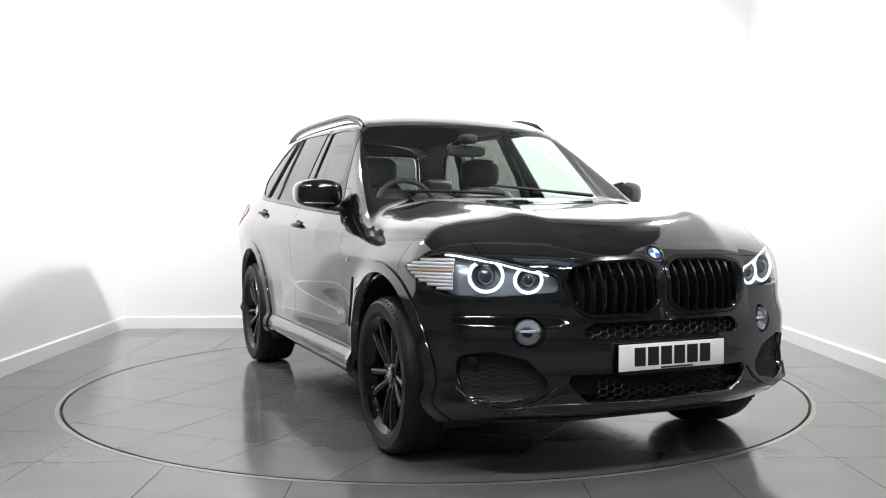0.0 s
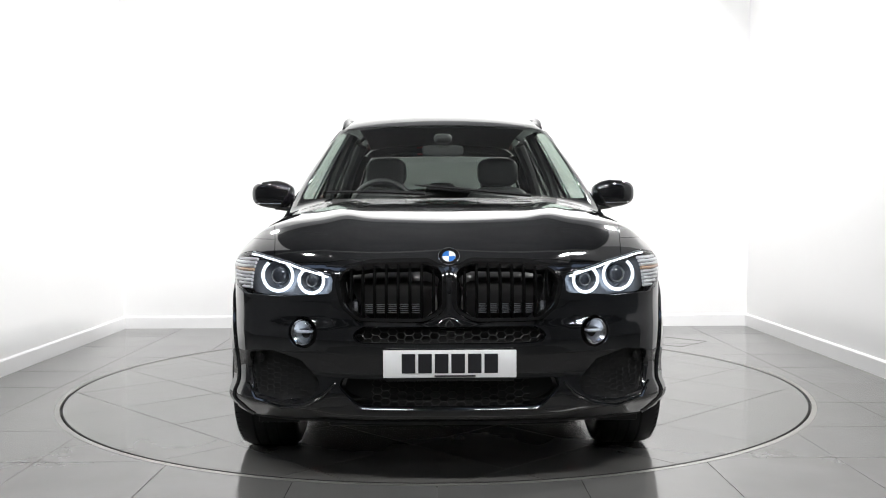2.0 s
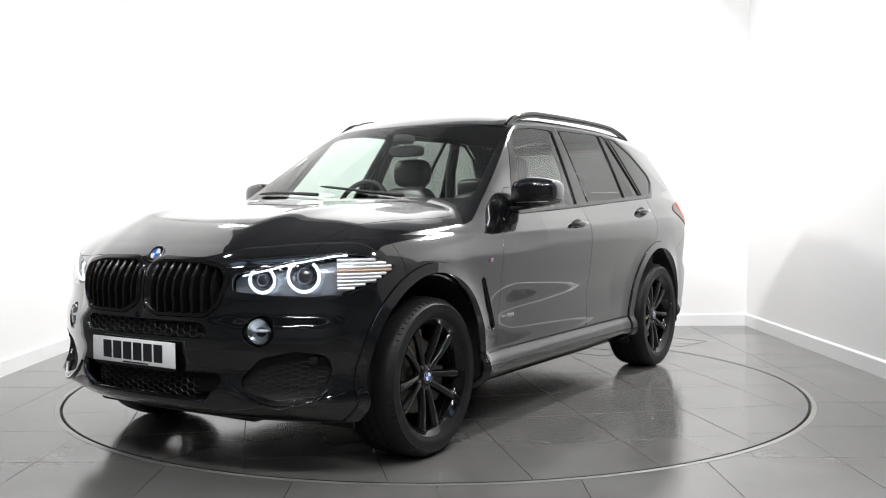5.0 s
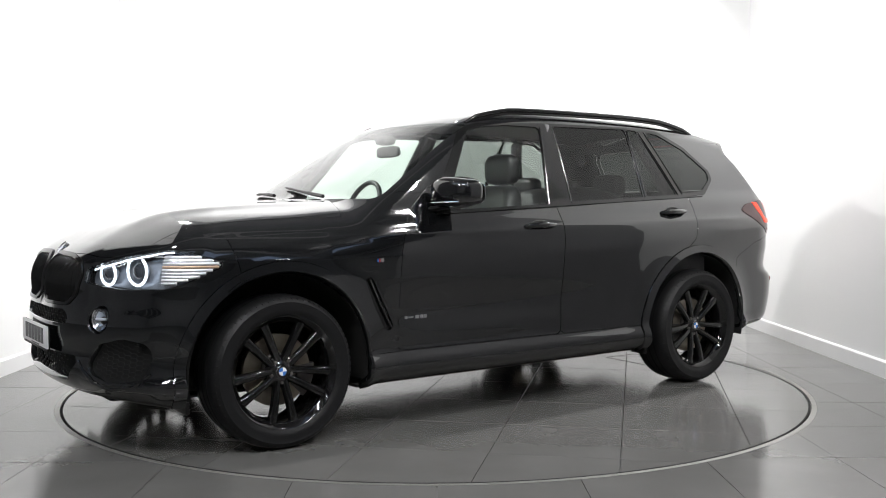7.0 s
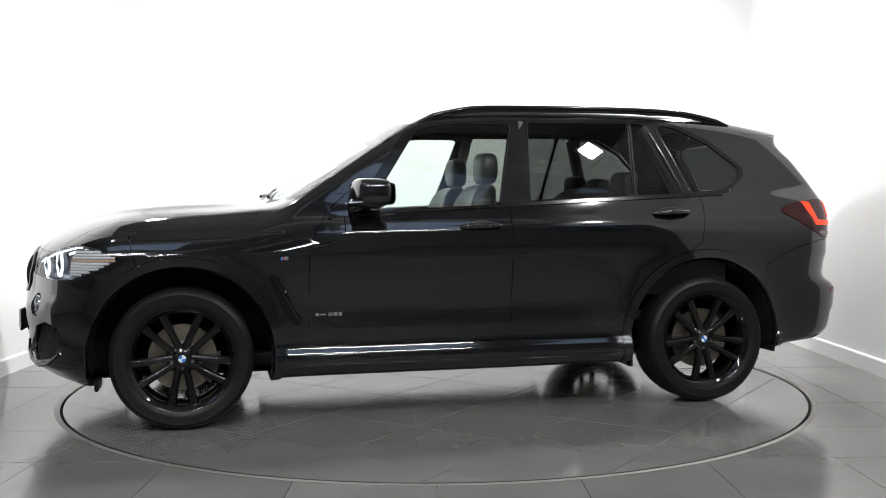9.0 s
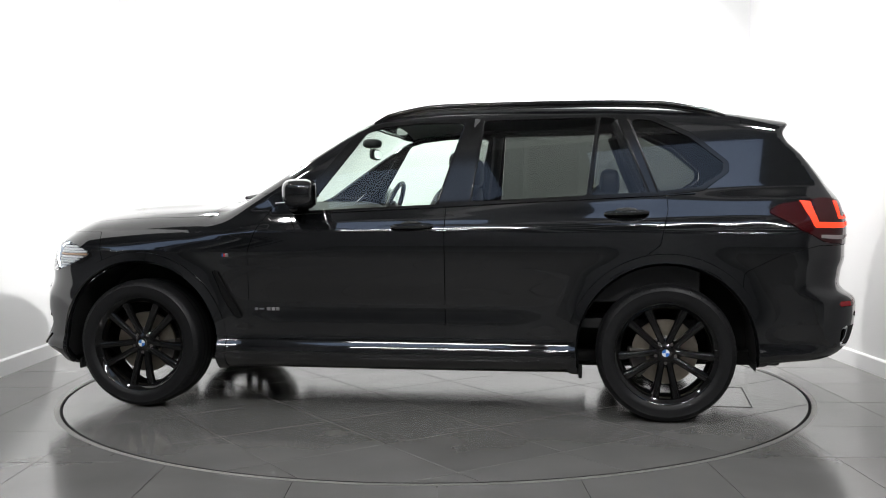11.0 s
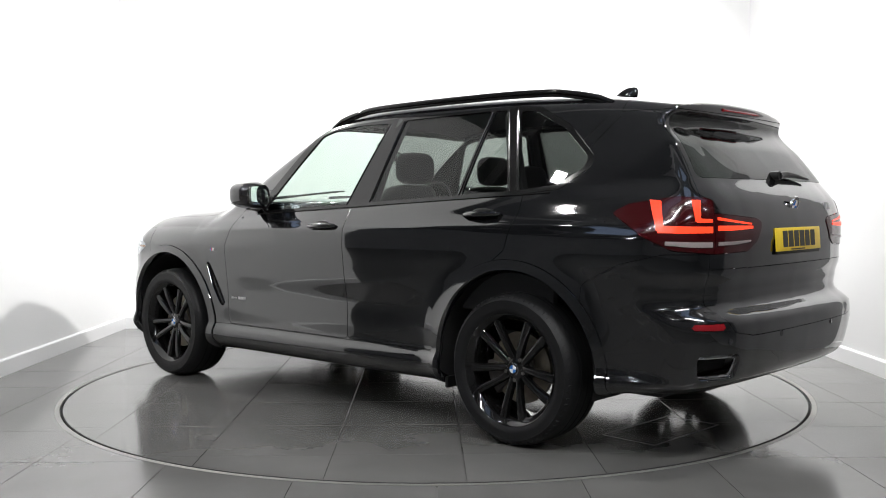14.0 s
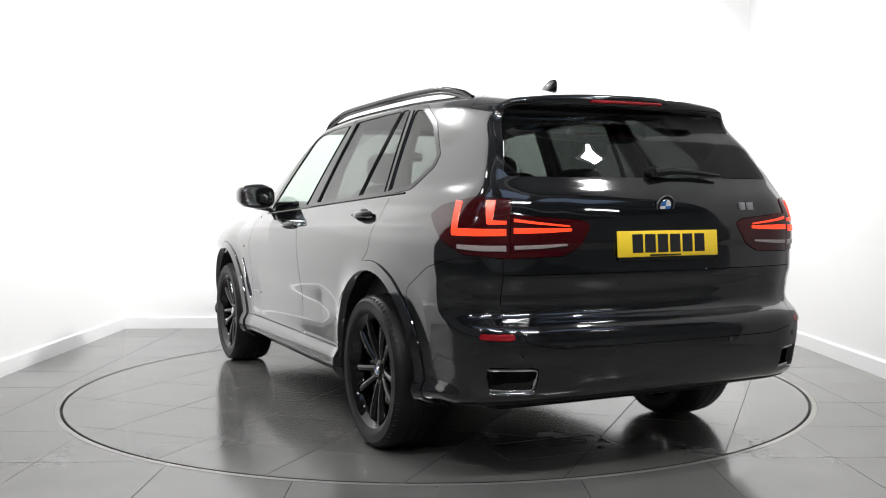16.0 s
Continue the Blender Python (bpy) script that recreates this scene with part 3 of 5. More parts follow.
cut(lambda x, y, z: region(x < -1.9, z - 0.866), "tailgate", "lower_tailgate")
refl = poly([(0.70, 0.612), (0.70, 0.640), (0.90, 0.640), (0.905, 0.612)], 0.006)
cut(lambda x, y, z: region(x < -2.1, refl(tail_u(x, y), z)), "body", "reflector")
exh = poly([(0.625, 0.393), (0.605, 0.506), (0.845, 0.506), (0.83, 0.398)], 0.025)
cut(lambda x, y, z: region(x < -2.1, exh(tail_u(x, y) * 0.5 + A(y) * 0.5, z)), "body", "exhaust_opening")
rb = poly([(-2.9, 0.1), (-2.9, 0.93), (-2.24, 0.93), (-2.05, 0.885), (-1.86, 0.79), (-1.80, 0.1)], 0.0)
cut(lambda x, y, z: region(x < -1.5, rb(x, z)), "body", "rear_bumper")
# sides
door_f = poly([(0.822, 0.405), (0.815, 0.90), (0.775, 1.02), (0.70, 1.13), (0.50, 1.3), (-0.28, 1.3), (-0.295, 1.15), (-0.295, 0.405)], 0.006)
door_r = poly([(-0.295, 0.405), (-0.295, 1.3), (-1.46, 1.3), (-1.478, 1.12), (-1.435, 0.93), (-1.20, 0.76), (-1.02, 0.52), (-1.00, 0.405)], 0.006)
cut(lambda x, y, z: region((A(y) > 0.5) & (z < 1.25), door_f(x, z)), "body", "front_door")
cut(lambda x, y, z: region((A(y) > 0.5) & (z < 1.25), door_r(x, z)), "body", "rear_door")
cut(lambda x, y, z: region((A(x) < 1.2) & (A(y) > 0.5), z - 0.40), "body", "side_skirt")
gill = poly([(1.03, 0.79), (0.99, 0.79), (0.855, 0.545), (0.855, 0.515), (0.90, 0.515), (0.97, 0.64)], 0.008)
cut(lambda x, y, z: region(A(y) > 0.6, gill(x, z)), "body", "gill")
cut(lambda x, y, z: region((z > 1.5) & (x < 0.6), np.maximum(A(y) - 0.565, -x - 1.86 - 0.03 * A(y))), "body", "roof")
cut(lambda x, y, z: region((x > 0.55) & (x < 1.6) & (z > 1.0), A(y) - 0.60), "body", "scuttle")
cut(lambda x, y, z: region(z < 1.22, 0.2 - x), "body", "fender")
cut(lambda x, y, z: region(z < 3, z - 1.12), "body", "quarter_panel")
cut(lambda x, y, z: x + 1.3, "body", "quarter_panel")
cut(lambda x, y, z: x * 0 - 1, "body", "pillar_frame")
V = settle_on(np.array(shell.v), 2)
NRM = gradient(V)
NRM /= np.maximum(np.linalg.norm(NRM, axis=1), 1e-9)[:, None]


def panel(label, side, name, mat, parent, note="", gap=0.0016, depth=0.014, push=0.0, thick=False):
    """The skin's faces with that label (side: 1 left, -1 right, 0 all) as one panel whose edge turns inwards."""
    fs = [f for f, lab in zip(shell.f, shell.lab) if lab == label and (not side or V[f, 1].mean() * side > 0)]
    if not fs:
        return None
    used = sorted({i for f in fs for i in f})
    at = {i: k for k, i in enumerate(used)}
    P, N = V[used].copy(), NRM[used].copy()
    F = [[at[i] for i in f] for f in fs]
    half = {}
    for f in F:
        for a, b in zip(f, f[1:] + f[:1]):
            half[(a, b)] = True
    rim = [(a, b) for a, b in half if (b, a) not in half]
    inward = np.zeros_like(P)
    for a, b in rim:
        d = P[b] - P[a]
        for i in (a, b):
            inward[i] += np.cross(N[i], d)
    L = np.linalg.norm(inward, axis=1)
    inward[L > 1e-9] /= L[L > 1e-9][:, None]
    P = P + inward * gap + N * push
    n0 = len(P)
    edge = sorted({i for e in rim for i in e})
    k1 = {i: n0 + k for k, i in enumerate(edge)}
    k2 = {i: n0 + len(edge) + k for k, i in enumerate(edge)}
    PV = np.vstack([P, P[edge], P[edge] - N[edge] * depth])
    NV = np.vstack([N, -inward[edge] * 0.8 + N[edge] * 0.6, -inward[edge]])
    FF = F + [[k1[b], k1[a], k2[a], k2[b]] for a, b in rim]
    if thick:
        m0 = len(PV)
        PV = np.vstack([PV, P - N * depth])
        NV = np.vstack([NV, -N])
        FF = FF + [[m0 + i for i in f[::-1]] for f in F]
    NV /= np.maximum(np.linalg.norm(NV, axis=1), 1e-9)[:, None]
    return mesh_ob(name, PV, FF, mat, parent, note, True, NV)


def tail_place(u, z, out):
    """The place on the back of the car with that distance round the corner."""
    lo, hi = 0.3, 0.965
    for _ in range(24):
        m = (lo + hi) / 2
        lo, hi = (m, hi) if m + (2.42 - SHEET_R.at(m, z)) * 0.9 < u else (lo, m)
    p = np.array([[-SHEET_R.at(lo, z), lo, z]])
    n = gradient(p)[0]
    return p[0] + n / np.linalg.norm(n) * out


def tail_strip(path, wide, s, name, mat, parent, note):
    """A smooth raised bar along (u, z) points with widths, laid on the lamp's lens."""
    k = np.linspace(0, 1, len(path))
    fu, fz, fw = (spline(list(zip(k, q))) for q in ([p[0] for p in path], [p[1] for p in path], wide))
    n = 22
    V2, F2 = [], []
    for i in range(n + 1):
        t = i / n
        u, z = float(fu(t)), float(fz(t))
        du, dz = float(fu(min(t + 0.02, 1)) - fu(max(t - 0.02, 0))), float(fz(min(t + 0.02, 1)) - fz(max(t - 0.02, 0)))
        L = math.hypot(du, dz) or 1
        h = float(fw(t)) / 2
        for q, out in ((-h, 0.001), (-h * 0.8, 0.0075), (h * 0.8, 0.0075), (h, 0.001)):
            p = tail_place(u - dz / L * q, z + du / L * q, out)
            V2.append((p[0], s * p[1], p[2]))
    for i in range(n):
        for j in range(3):
            a, b = 4 * i + j, 4 * i + j + 1
            F2.append([a, b, b + 4, a + 4])
    F2 += [[0, 1, 2, 3], [4 * n + 3, 4 * n + 2, 4 * n + 1, 4 * n]]
    bm = bmesh.new()
    vs = [bm.verts.new(v) for v in V2]
    for f in F2:
        bm.faces.new([vs[i] for i in f])
    bmesh.ops.recalc_face_normals(bm, faces=bm.faces)
    return part(name, bm, mat, parent, note)


TAIL_STRIPS = [
    ([(1.050, 1.158), (1.056, 1.10), (1.058, 1.030)], [0.058, 0.050, 0.042], "light_leg", RED_GLOW, "glowing red upright of the light bar"),
    ([(1.070, 1.036), (0.92, 1.034), (0.765, 1.034)], [0.034, 0.032, 0.030], "light_bar", RED_GLOW, "glowing red light bar"),
    ([(0.852, 1.158), (0.853, 1.115), (0.853, 1.068)], [0.058, 0.048, 0.034], "inner_light_leg", RED_GLOW, "glowing red upright of the inner light bar"),
    ([(0.860, 1.074), (0.81, 1.072), (0.765, 1.072)], [0.022, 0.018, 0.016], "inner_light_bar", RED_GLOW, "glowing red inner light bar"),
    ([(1.035, 0.978), (0.90, 0.972), (0.765, 0.971)], [0.020, 0.026, 0.026], "reversing_light", WHITE_LENS, "pale reversing light strip"),
]
GATE_STRIPS = [
    ([(0.728, 1.040), (0.60, 1.040), (0.45, 1.042)], [0.024, 0.022, 0.014], "tailgate_light_bar", RED_GLOW, "glowing red light bar"),
    ([(0.728, 1.081), (0.60, 1.068), (0.46, 1.056)], [0.014, 0.010, 0.007], "tailgate_thin_bar", RED_GLOW, "thin glowing red light bar"),
    ([(0.725, 0.974), (0.60, 0.977), (0.47, 0.984)], [0.018, 0.016, 0.008], "tailgate_light_strip", WHITE_LENS, "pale reversing light strip"),
]


# ---- the car ----
car = tagged(empty("car"), "glossy black five-door sport utility car with black wheels on the turntable", "car")
SIDES = ((1, "left"), (-1, "right"))
panel("hood", 0, "hood", PAINT, car, "glossy black bonnet with two raised ridges")
panel("roof", 0, "roof", PAINT, car, gap=0.001)
panel("scuttle", 0, "scuttle", PLASTIC, car, "matt black plastic scuttle below the windscreen")
panel("front_bumper", 0, "front_bumper", PAINT, car, depth=0.03)
panel("rear_bumper", 0, "rear_bumper", PAINT, car, depth=0.03)
panel("underbody", 0, "underbody", UNDER, car, "dull black underbody", gap=0.0)
tailgate = panel("tailgate", 0, "tailgate", PAINT, car)
panel("lower_tailgate", 0, "lower_tailgate", PAINT, car)
panel("spoiler", 0, "roof_spoiler", PAINT, car, gap=0.001)
wsc = panel("windscreen", 0, "windscreen", GREEN, car, "clear greenish windscreen", gap=0.002, depth=0.006)
rwn = panel("rear_window", 0, "rear_window", REAR_GLASS, tailgate, "dark privacy glass rear window", gap=0.002, depth=0.006)
for ob in (wsc, rwn):
    ob.visible_shadow = False
doors = {}
for s, nm in SIDES:
    panel("fender", s, "fender", PAINT, car)
    panel("pillar_frame", s, "pillar_frame", PAINT, car, gap=0.0005)
    panel("quarter_panel", s, "quarter_panel", PAINT, car)
    doors[s] = panel("front_door", s, "front_door", PAINT, car, gap=0.0022)
    rear = panel("rear_door", s, "rear_door", PAINT, car, gap=0.0022)
    doors[2 * s] = rear
    panel("window_frame", s, "window_frame", GLOSS, car, "gloss black window frame and pillar covers", gap=0.0005, push=0.002)
    for lab, mat, own, note in (("front_window", GREEN, doors[s], "clear greenish door glass"), ("rear_door_window", PRIVACY, rear, "dark privacy glass"), ("fixed_window", PRIVACY, rear, "dark privacy glass"), ("quarter_window", PRIVACY, car, "dark privacy glass")):
        g = panel(lab, s, lab, mat, own, note, gap=0.001, depth=0.005, push=-0.003)
        g.visible_shadow = False
    panel("side_skirt", s, "side_skirt", PAINT, car, gap=0.001)
    panel("gill", s, "side_gill", GLOSS, car, "black air outlet behind the front wheel", push=-0.012, gap=0.002)
    for hx in (1, -1):
        fs = [k for k, (f, lab) in enumerate(zip(shell.f, shell.lab)) if lab == "arch" and V[f, 0].mean() * hx > 0]
        for k in fs:
            shell.lab[k] = "arch_now"
        panel("arch_now", s, "wheel_arch_trim", PAINT, car, "glossy black wheel arch lip", push=0.009, gap=0.002, depth=0.04)
        for k in fs:
            shell.lab[k] = "arch"
    # lamps at the back
    lamp = panel("tail_outer", s, "tail_light", RED_LENS, car, "dark red rear light", push=0.004)
    for path, wide, name, mat, note in TAIL_STRIPS:
        tail_strip(path, wide, s, name, mat, lamp, note)
    panel("tail_inner", s, "tailgate_light", RED_LENS, tailgate, "dark red light on the tailgate", push=0.004)
    for path, wide, name, mat, note in GATE_STRIPS:
        tail_strip(path, wide, s, name, mat, tailgate, note)
    panel("reflector", s, "rear_reflector", RED_REFL, car, "red rear reflector", gap=0.001, push=0.002)


def on_front(y, z, back=0.0):
    return Vector((surf_x(abs(y), z) - back, y, z))


def outline(fn, c, n=48, rmax=0.9, s=1):
    """Points round a signed-distance shape, seen from its centre c."""
    pts = []
    for i in range(n):
        a = 2 * math.pi * i / n
        lo, hi = 0.0, rmax
        for _ in range(30):
            m = (lo + hi) / 2
            v = fn(np.array([c[0] + m * math.cos(a)]), np.array([c[1] + m * math.sin(a)]))[0]
            lo, hi = (m, hi) if v < 0 else (lo, m)
        pts.append((s * (c[0] + lo * math.cos(a)), c[1] + lo * math.sin(a)))
    return pts


def backing(label, side, name, mat, parent, back, note=""):
    ob = panel(label, side, name, mat, parent, note, gap=-0.002, depth=0.002, push=-back)
    return ob


def hex_bars(y0, y1, z0, z1, size, inside, back, r=0.0024, squash=0.75, s=1):
    """A honeycomb of thin bars set behind the bumper skin."""
    bm = bmesh.new()
    dx, dz = size * 1.5, size * math.sqrt(3) * squash
    done = set()
    for i in range(int((y1 - y0) / dx) + 2):
        for j in range(int((z1 - z0) / dz) + 2):
            cy, cz = y0 + i * dx, z0 + j * dz + (dz / 2 if i % 2 else 0)
            ps = [(cy + size * math.cos(k * math.pi / 3), cz + size * squash * math.sin(k * math.pi / 3)) for k in range(6)]
            for a, b in zip(ps, ps[1:] + ps[:1]):
                key = (round((a[0] + b[0]) * 200), round((a[1] + b[1]) * 200))
                mid = ((a[0] + b[0]) / 2, (a[1] + b[1]) / 2)
                if key in done or inside(np.array([mid[0]]), np.array([mid[1]]))[0] > 0.004:
                    continue
                done.add(key)
                pa, pb = on_front(s * a[0], a[1], back), on_front(s * b[0], b[1], back)
                add_tube(bm, [pa, pb], r, 4, flat=1.0)
    bmesh.ops.recalc_face_normals(bm, faces=bm.faces)
    return bm


# grille, slots and intakes
def kidney_side(s):
    grille = panel("kidney_frame", s, "kidney_grille", GLOSS, car, "gloss black kidney-shaped grille surround", push=0.008, gap=0.001, depth=0.06)
    backing("kidney", s, "radiator_mesh", UNDER, grille, 0.11, "dark radiator behind the grille")
    for k in range(8):
        y = 0.062 + 0.047 * k
        zs = [z for z in np.linspace(0.69, 0.92, 60) if kidney(np.array([y]), np.array([z]))[0] < 0.004]
        if len(zs) < 3:
            continue
        bm = bmesh.new()
        n = 12
        rows = []
        for i in range(n + 1):
            z = zs[0] + (zs[-1] - zs[0]) * i / n
            p = on_front(y, z)
            rows.append([bm.verts.new((p.x + a, s * (y + b), z)) for a, b in ((-0.004, -0.0045), (0.001, 0), (-0.004, 0.0045), (-0.05, 0.007), (-0.05, -0.007))])
        for a, b in zip(rows, rows[1:]):
            for i in range(5):
                j = (i + 1) % 5
                bm.faces.new((a[i], a[j], b[j], b[i]))
        bm.faces.new(rows[0]), bm.faces.new(rows[-1])
        bmesh.ops.recalc_face_normals(bm, faces=bm.faces)
        part("slat", bm, GLOSS, grille, angle=60)
    # bare radiator fins low behind the slats
    for k in range(5):
        part("radiator_fin", box((2.235, s * 0.235, 0.712 + 0.0085 * k), (0.02, 0.235, 0.0045), 0.001, None, 1), SILVER, grille, "pale metal radiator fins behind the slats" if k == 0 else "", smooth=False)
    part("radiator_bracket", box((2.24, s * 0.375, 0.735), (0.02, 0.022, 0.05), 0.003), SILVER, grille, "pale metal bracket")


for s, nm in SIDES:
    kidney_side(s)
backing("slot", 0, "slot_backing", UNDER, car, 0.05, "dark recess under the grille")
backing("low_slot", 0, "low_slot_backing", UNDER, car, 0.07, "dark recess of the lower air intake")
part("slot_mesh", hex_bars(-0.39, 0.39, 0.60, 0.665, 0.022, slot, 0.022), PLASTIC, car, "black honeycomb mesh in the slot under the grille")
part("low_mesh", hex_bars(-0.32, 0.32, 0.335, 0.455, 0.022, lambda y, z: np.maximum(low_slot(y, z), np.abs(y) - 0.31), 0.035), PLASTIC, car, "black honeycomb mesh of the lower intake")
for s, nm in SIDES:
    backing("side_slot", s, "side_intake", PLASTIC, car, 0.03, "matt black honeycomb corner intake")
    part("intake_mesh", hex_bars(0.5, 0.86, 0.35, 0.56, 0.020, side_slot, 0.029, 0.0014, 0.6, s), UNDER, car, "black honeycomb ribs")
    p = on_front(s * 0.78, 0.513, 0.018)
    bm = lathe([(0.001, 0.012), (0.010, 0.012), (0.011, 0.008), (0.017, 0.008), (0.019, 0.0)], "x", 20)
    ob = part("parking_sensor", bm, PLASTIC, car, "small round black parking sensor")
    ob.matrix_basis = Matrix.Translation(p) @ pose(0, 0, 0, 0, 0, s * 35)
    # blade that runs from the corner intake under the number plate
    a = [(0.845, 0.40), (0.80, 0.345), (0.68, 0.322), (0.58, 0.345), (0.50, 0.39), (0.46, 0.435)]
    pts = [on_front(s * q[0], q[1], -0.002) for q in a]
    part("bumper_blade", tube(pts, [0.007, 0.009, 0.010, 0.010, 0.009, 0.005], 8, up=(1, 0, 0)), PAINT, car)
    # fog lamp
    c = on_front(s * 0.592, 0.631, 0.012)
    lampm = Matrix.Translation(c) @ pose(0, 0, 0, 0, 0, s * 22)
    backing("fog", s, "fog_recess", PLASTIC, car, 0.035)
    fl = part("fog_light", lathe([(0.030, -0.02), (0.046, -0.004), (0.052, 0.004), (0.052, -0.02)], "x", 36), CHROME, car, "round fog lamp with a chrome ring")
    fl.matrix_basis = lampm
    part("fog_reflector", lathe([(0.001, -0.03), (0.02, -0.026), (0.036, -0.012), (0.047, 0.0)], "x", 32), SILVER, fl)
    part("fog_bulb_shade", blob((-0.008, 0, 0.002), (0.014, 0.034, 0.006)), LAMPDARK, fl)
    part("fog_lens", lathe([(0.001, 0.012), (0.02, 0.011), (0.038, 0.007), (0.047, 0.0)], "x", 32), CLEAR, fl, "clear fog lamp glass")

# headlights
def headlight(s):
    lamp = panel("headlight", s, "headlight", CLEAR, car, "clear glass headlight with two glowing white rings", gap=0.001, depth=0.004)
    lamp.visible_shadow = False
    panel("headlight", s, "headlight_housing", HOUSING, lamp, "grey lamp housing", gap=-0.001, depth=0.002, push=-0.062)
    # pale outer reflector with ribs
    for k in range(9):
        z0 = 0.80 + 0.0145 * k
        pts = []
        for u in np.linspace(0.93, 1.24, 11):
            if lampf(np.array([u]), np.array([z0]))[0] > -0.012:
                continue
            lo, hi = 0.5, 0.945
            for _ in range(24):
                y = (lo + hi) / 2
                lo, hi = (y, hi) if y + (2.15 - surf_x(y, z0)) * 0.9 < u else (lo, y)
            pts.append(Vector((surf_x(y, z0) - 0.035, s * y, z0)))
        if len(pts) > 2:
            part("reflector_rib", tube(pts, 0.0070, 6), PALE_RIB if k != 5 else AMBER, lamp, "ribbed silver and amber indicator reflector" if k == 0 else "")
    for y, z, r in ((0.712, 0.852, 0.070), (0.562, 0.836, 0.056)):
        x = surf_x(y, z) - 0.016 - r * 0.30
        m = Matrix.Translation((x, s * y, z)) @ pose(0, 0, 0, 0, 0, s * 18)
        # the ring is open at the top
        q = [(0.0, r * math.cos(a) * 0.98, r * math.sin(a) * 0.92) for a in np.linspace(math.radians(128), math.radians(128 + 284), 40)]
        ob = part("halo_ring", tube(q, 0.0065, 8, up=(1, 0, 0)), HALO, lamp, "glowing white halo ring")
        ob.matrix_basis = m
        ob = part("projector", lathe([(r * 0.86, 0.0), (r * 0.80, -0.02), (r * 0.62, -0.035), (r * 0.60, -0.02)], "x", 32), HOUSING, lamp)
        ob.matrix_basis = m
        ob = part("projector_glass", lathe([(0.0005, 0.012), (r * 0.2, 0.011), (r * 0.4, 0.004), (r * 0.58, -0.012), (r * 0.6, -0.03)], "x", 32), material("lens_dark", (0.03, 0.035, 0.045), 0.05, coat=1.0) if s > 0 else bpy.data.materials["lens_dark"], lamp)
        ob.matrix_basis = m
    # brow light along the top edge
    pts = []
    for y in np.linspace(0.49, 0.84, 14):
        u, x = y, 0
        for zz in np.linspace(0.96, 0.82, 60):
            x = surf_x(y, zz)
            if lampf(np.array([y + (2.15 - x) * 0.9]), np.array([zz]))[0] < -0.012:
                break
        pts.append(Vector((x - 0.022, s * y, zz)))
    part("brow_light", tube(pts, 0.0042, 6), HALO, lamp, "thin white light bar along the lamp top")
    for k in range(12):
        p = pts[1 + k] if k + 1 < len(pts) else pts[-1]
        part("brow_tooth", box(p + Vector((-0.01, 0, -0.008)), (0.02, 0.003, 0.007)), SILVER, lamp, smooth=False)


headlight(1)
headlight(-1)


# number plates, badges, small writing
def plate(name, x, z, mat, rear, tilt, parent):
    sx = -1 if rear else 1
    pl = part(name, box((0, 0, 0), (0.008, 0.52, 0.108), 0.003), mat, parent, "yellow rear number plate with dark bars" if rear else "white front number plate with dark bars")
    pl.matrix_basis = pose(x, 0, z, 0, tilt, 0)
    n = 6
    w, gapw = 0.053, 0.0115
    for k in range(n):
        y = (k - (n - 1) / 2) * (w + gapw)
        part("plate_bar", box((sx * 0.0045, y, 0.002), (0.002, w, 0.076), 0.0008), INK, pl, smooth=False)
    part("plate_small_bar", box((sx * 0.0045, 0.02, -0.047), (0.002, 0.16, 0.006)), INK, pl, smooth=False)
    hold = part("plate_holder", box((-sx * 0.006, 0, -0.008), (0.012, 0.50, 0.120), 0.003), PLASTIC, pl, "black plate holder")
    return pl


plate("front_number_plate", surf_x(0.0, 0.52) + 0.022, 0.524, PLATE_W, False, 0, car)
plate("rear_number_plate", surf_x(0.0, 0.98, False) - 0.004, 0.980, PLATE_Y, True, 4, tailgate)


def badge(name, m, r, parent):
    """A round emblem: dark ring, chrome rims and four coloured quarters, facing +x."""
    b = part(name, lathe([(0.0005, 0.0), (r * 0.60, 0.0005), (r * 0.95, 0.0), (r, -0.006)], "x", 40), GLOSS, parent, "round emblem with blue and white quarters")
    b.matrix_basis = m
    part("emblem_rim", lathe([(r * 0.93, 0.0), (r * 0.96, 0.003), (r, 0.002), (r * 1.03, -0.002), (r * 1.02, -0.008)], "x", 40), CHROME, b)
    part("emblem_inner_rim", lathe([(r * 0.59, 0.0), (r * 0.62, 0.002), (r * 0.66, 0.0)], "x", 40), CHROME, b)
    for k in range(4):
        bm = bmesh.new()
        c = bm.verts.new((0.0018, 0, 0))
        arc = [bm.verts.new((0.0018, r * 0.6 * math.cos(a), r * 0.6 * math.sin(a))) for a in np.linspace(k * math.pi / 2, (k + 1) * math.pi / 2, 9)]
        for p, q in zip(arc, arc[1:]):
            bm.faces.new((c, p, q))
        r2 = bmesh.ops.extrude_face_region(bm, geom=list(bm.faces))
        bmesh.ops.translate(bm, verts=[v for v in r2["geom"] if isinstance(v, bmesh.types.BMVert)], vec=(-0.0015, 0, 0))
        bmesh.ops.recalc_face_normals(bm, faces=bm.faces)
        part("emblem_quarter", bm, BLUE if k % 2 else WHITE_B, b, smooth=False)
    return b


xb = surf_x(0, 0.937)
badge("bonnet_badge", pose(xb + 0.004, 0, 0.937, 0, -38, 0), 0.043, car)
badge("tailgate_badge", pose(surf_x(0, 1.136, False) - 0.006, 0, 1.136, 0, 17, 180), 0.045, tailgate)
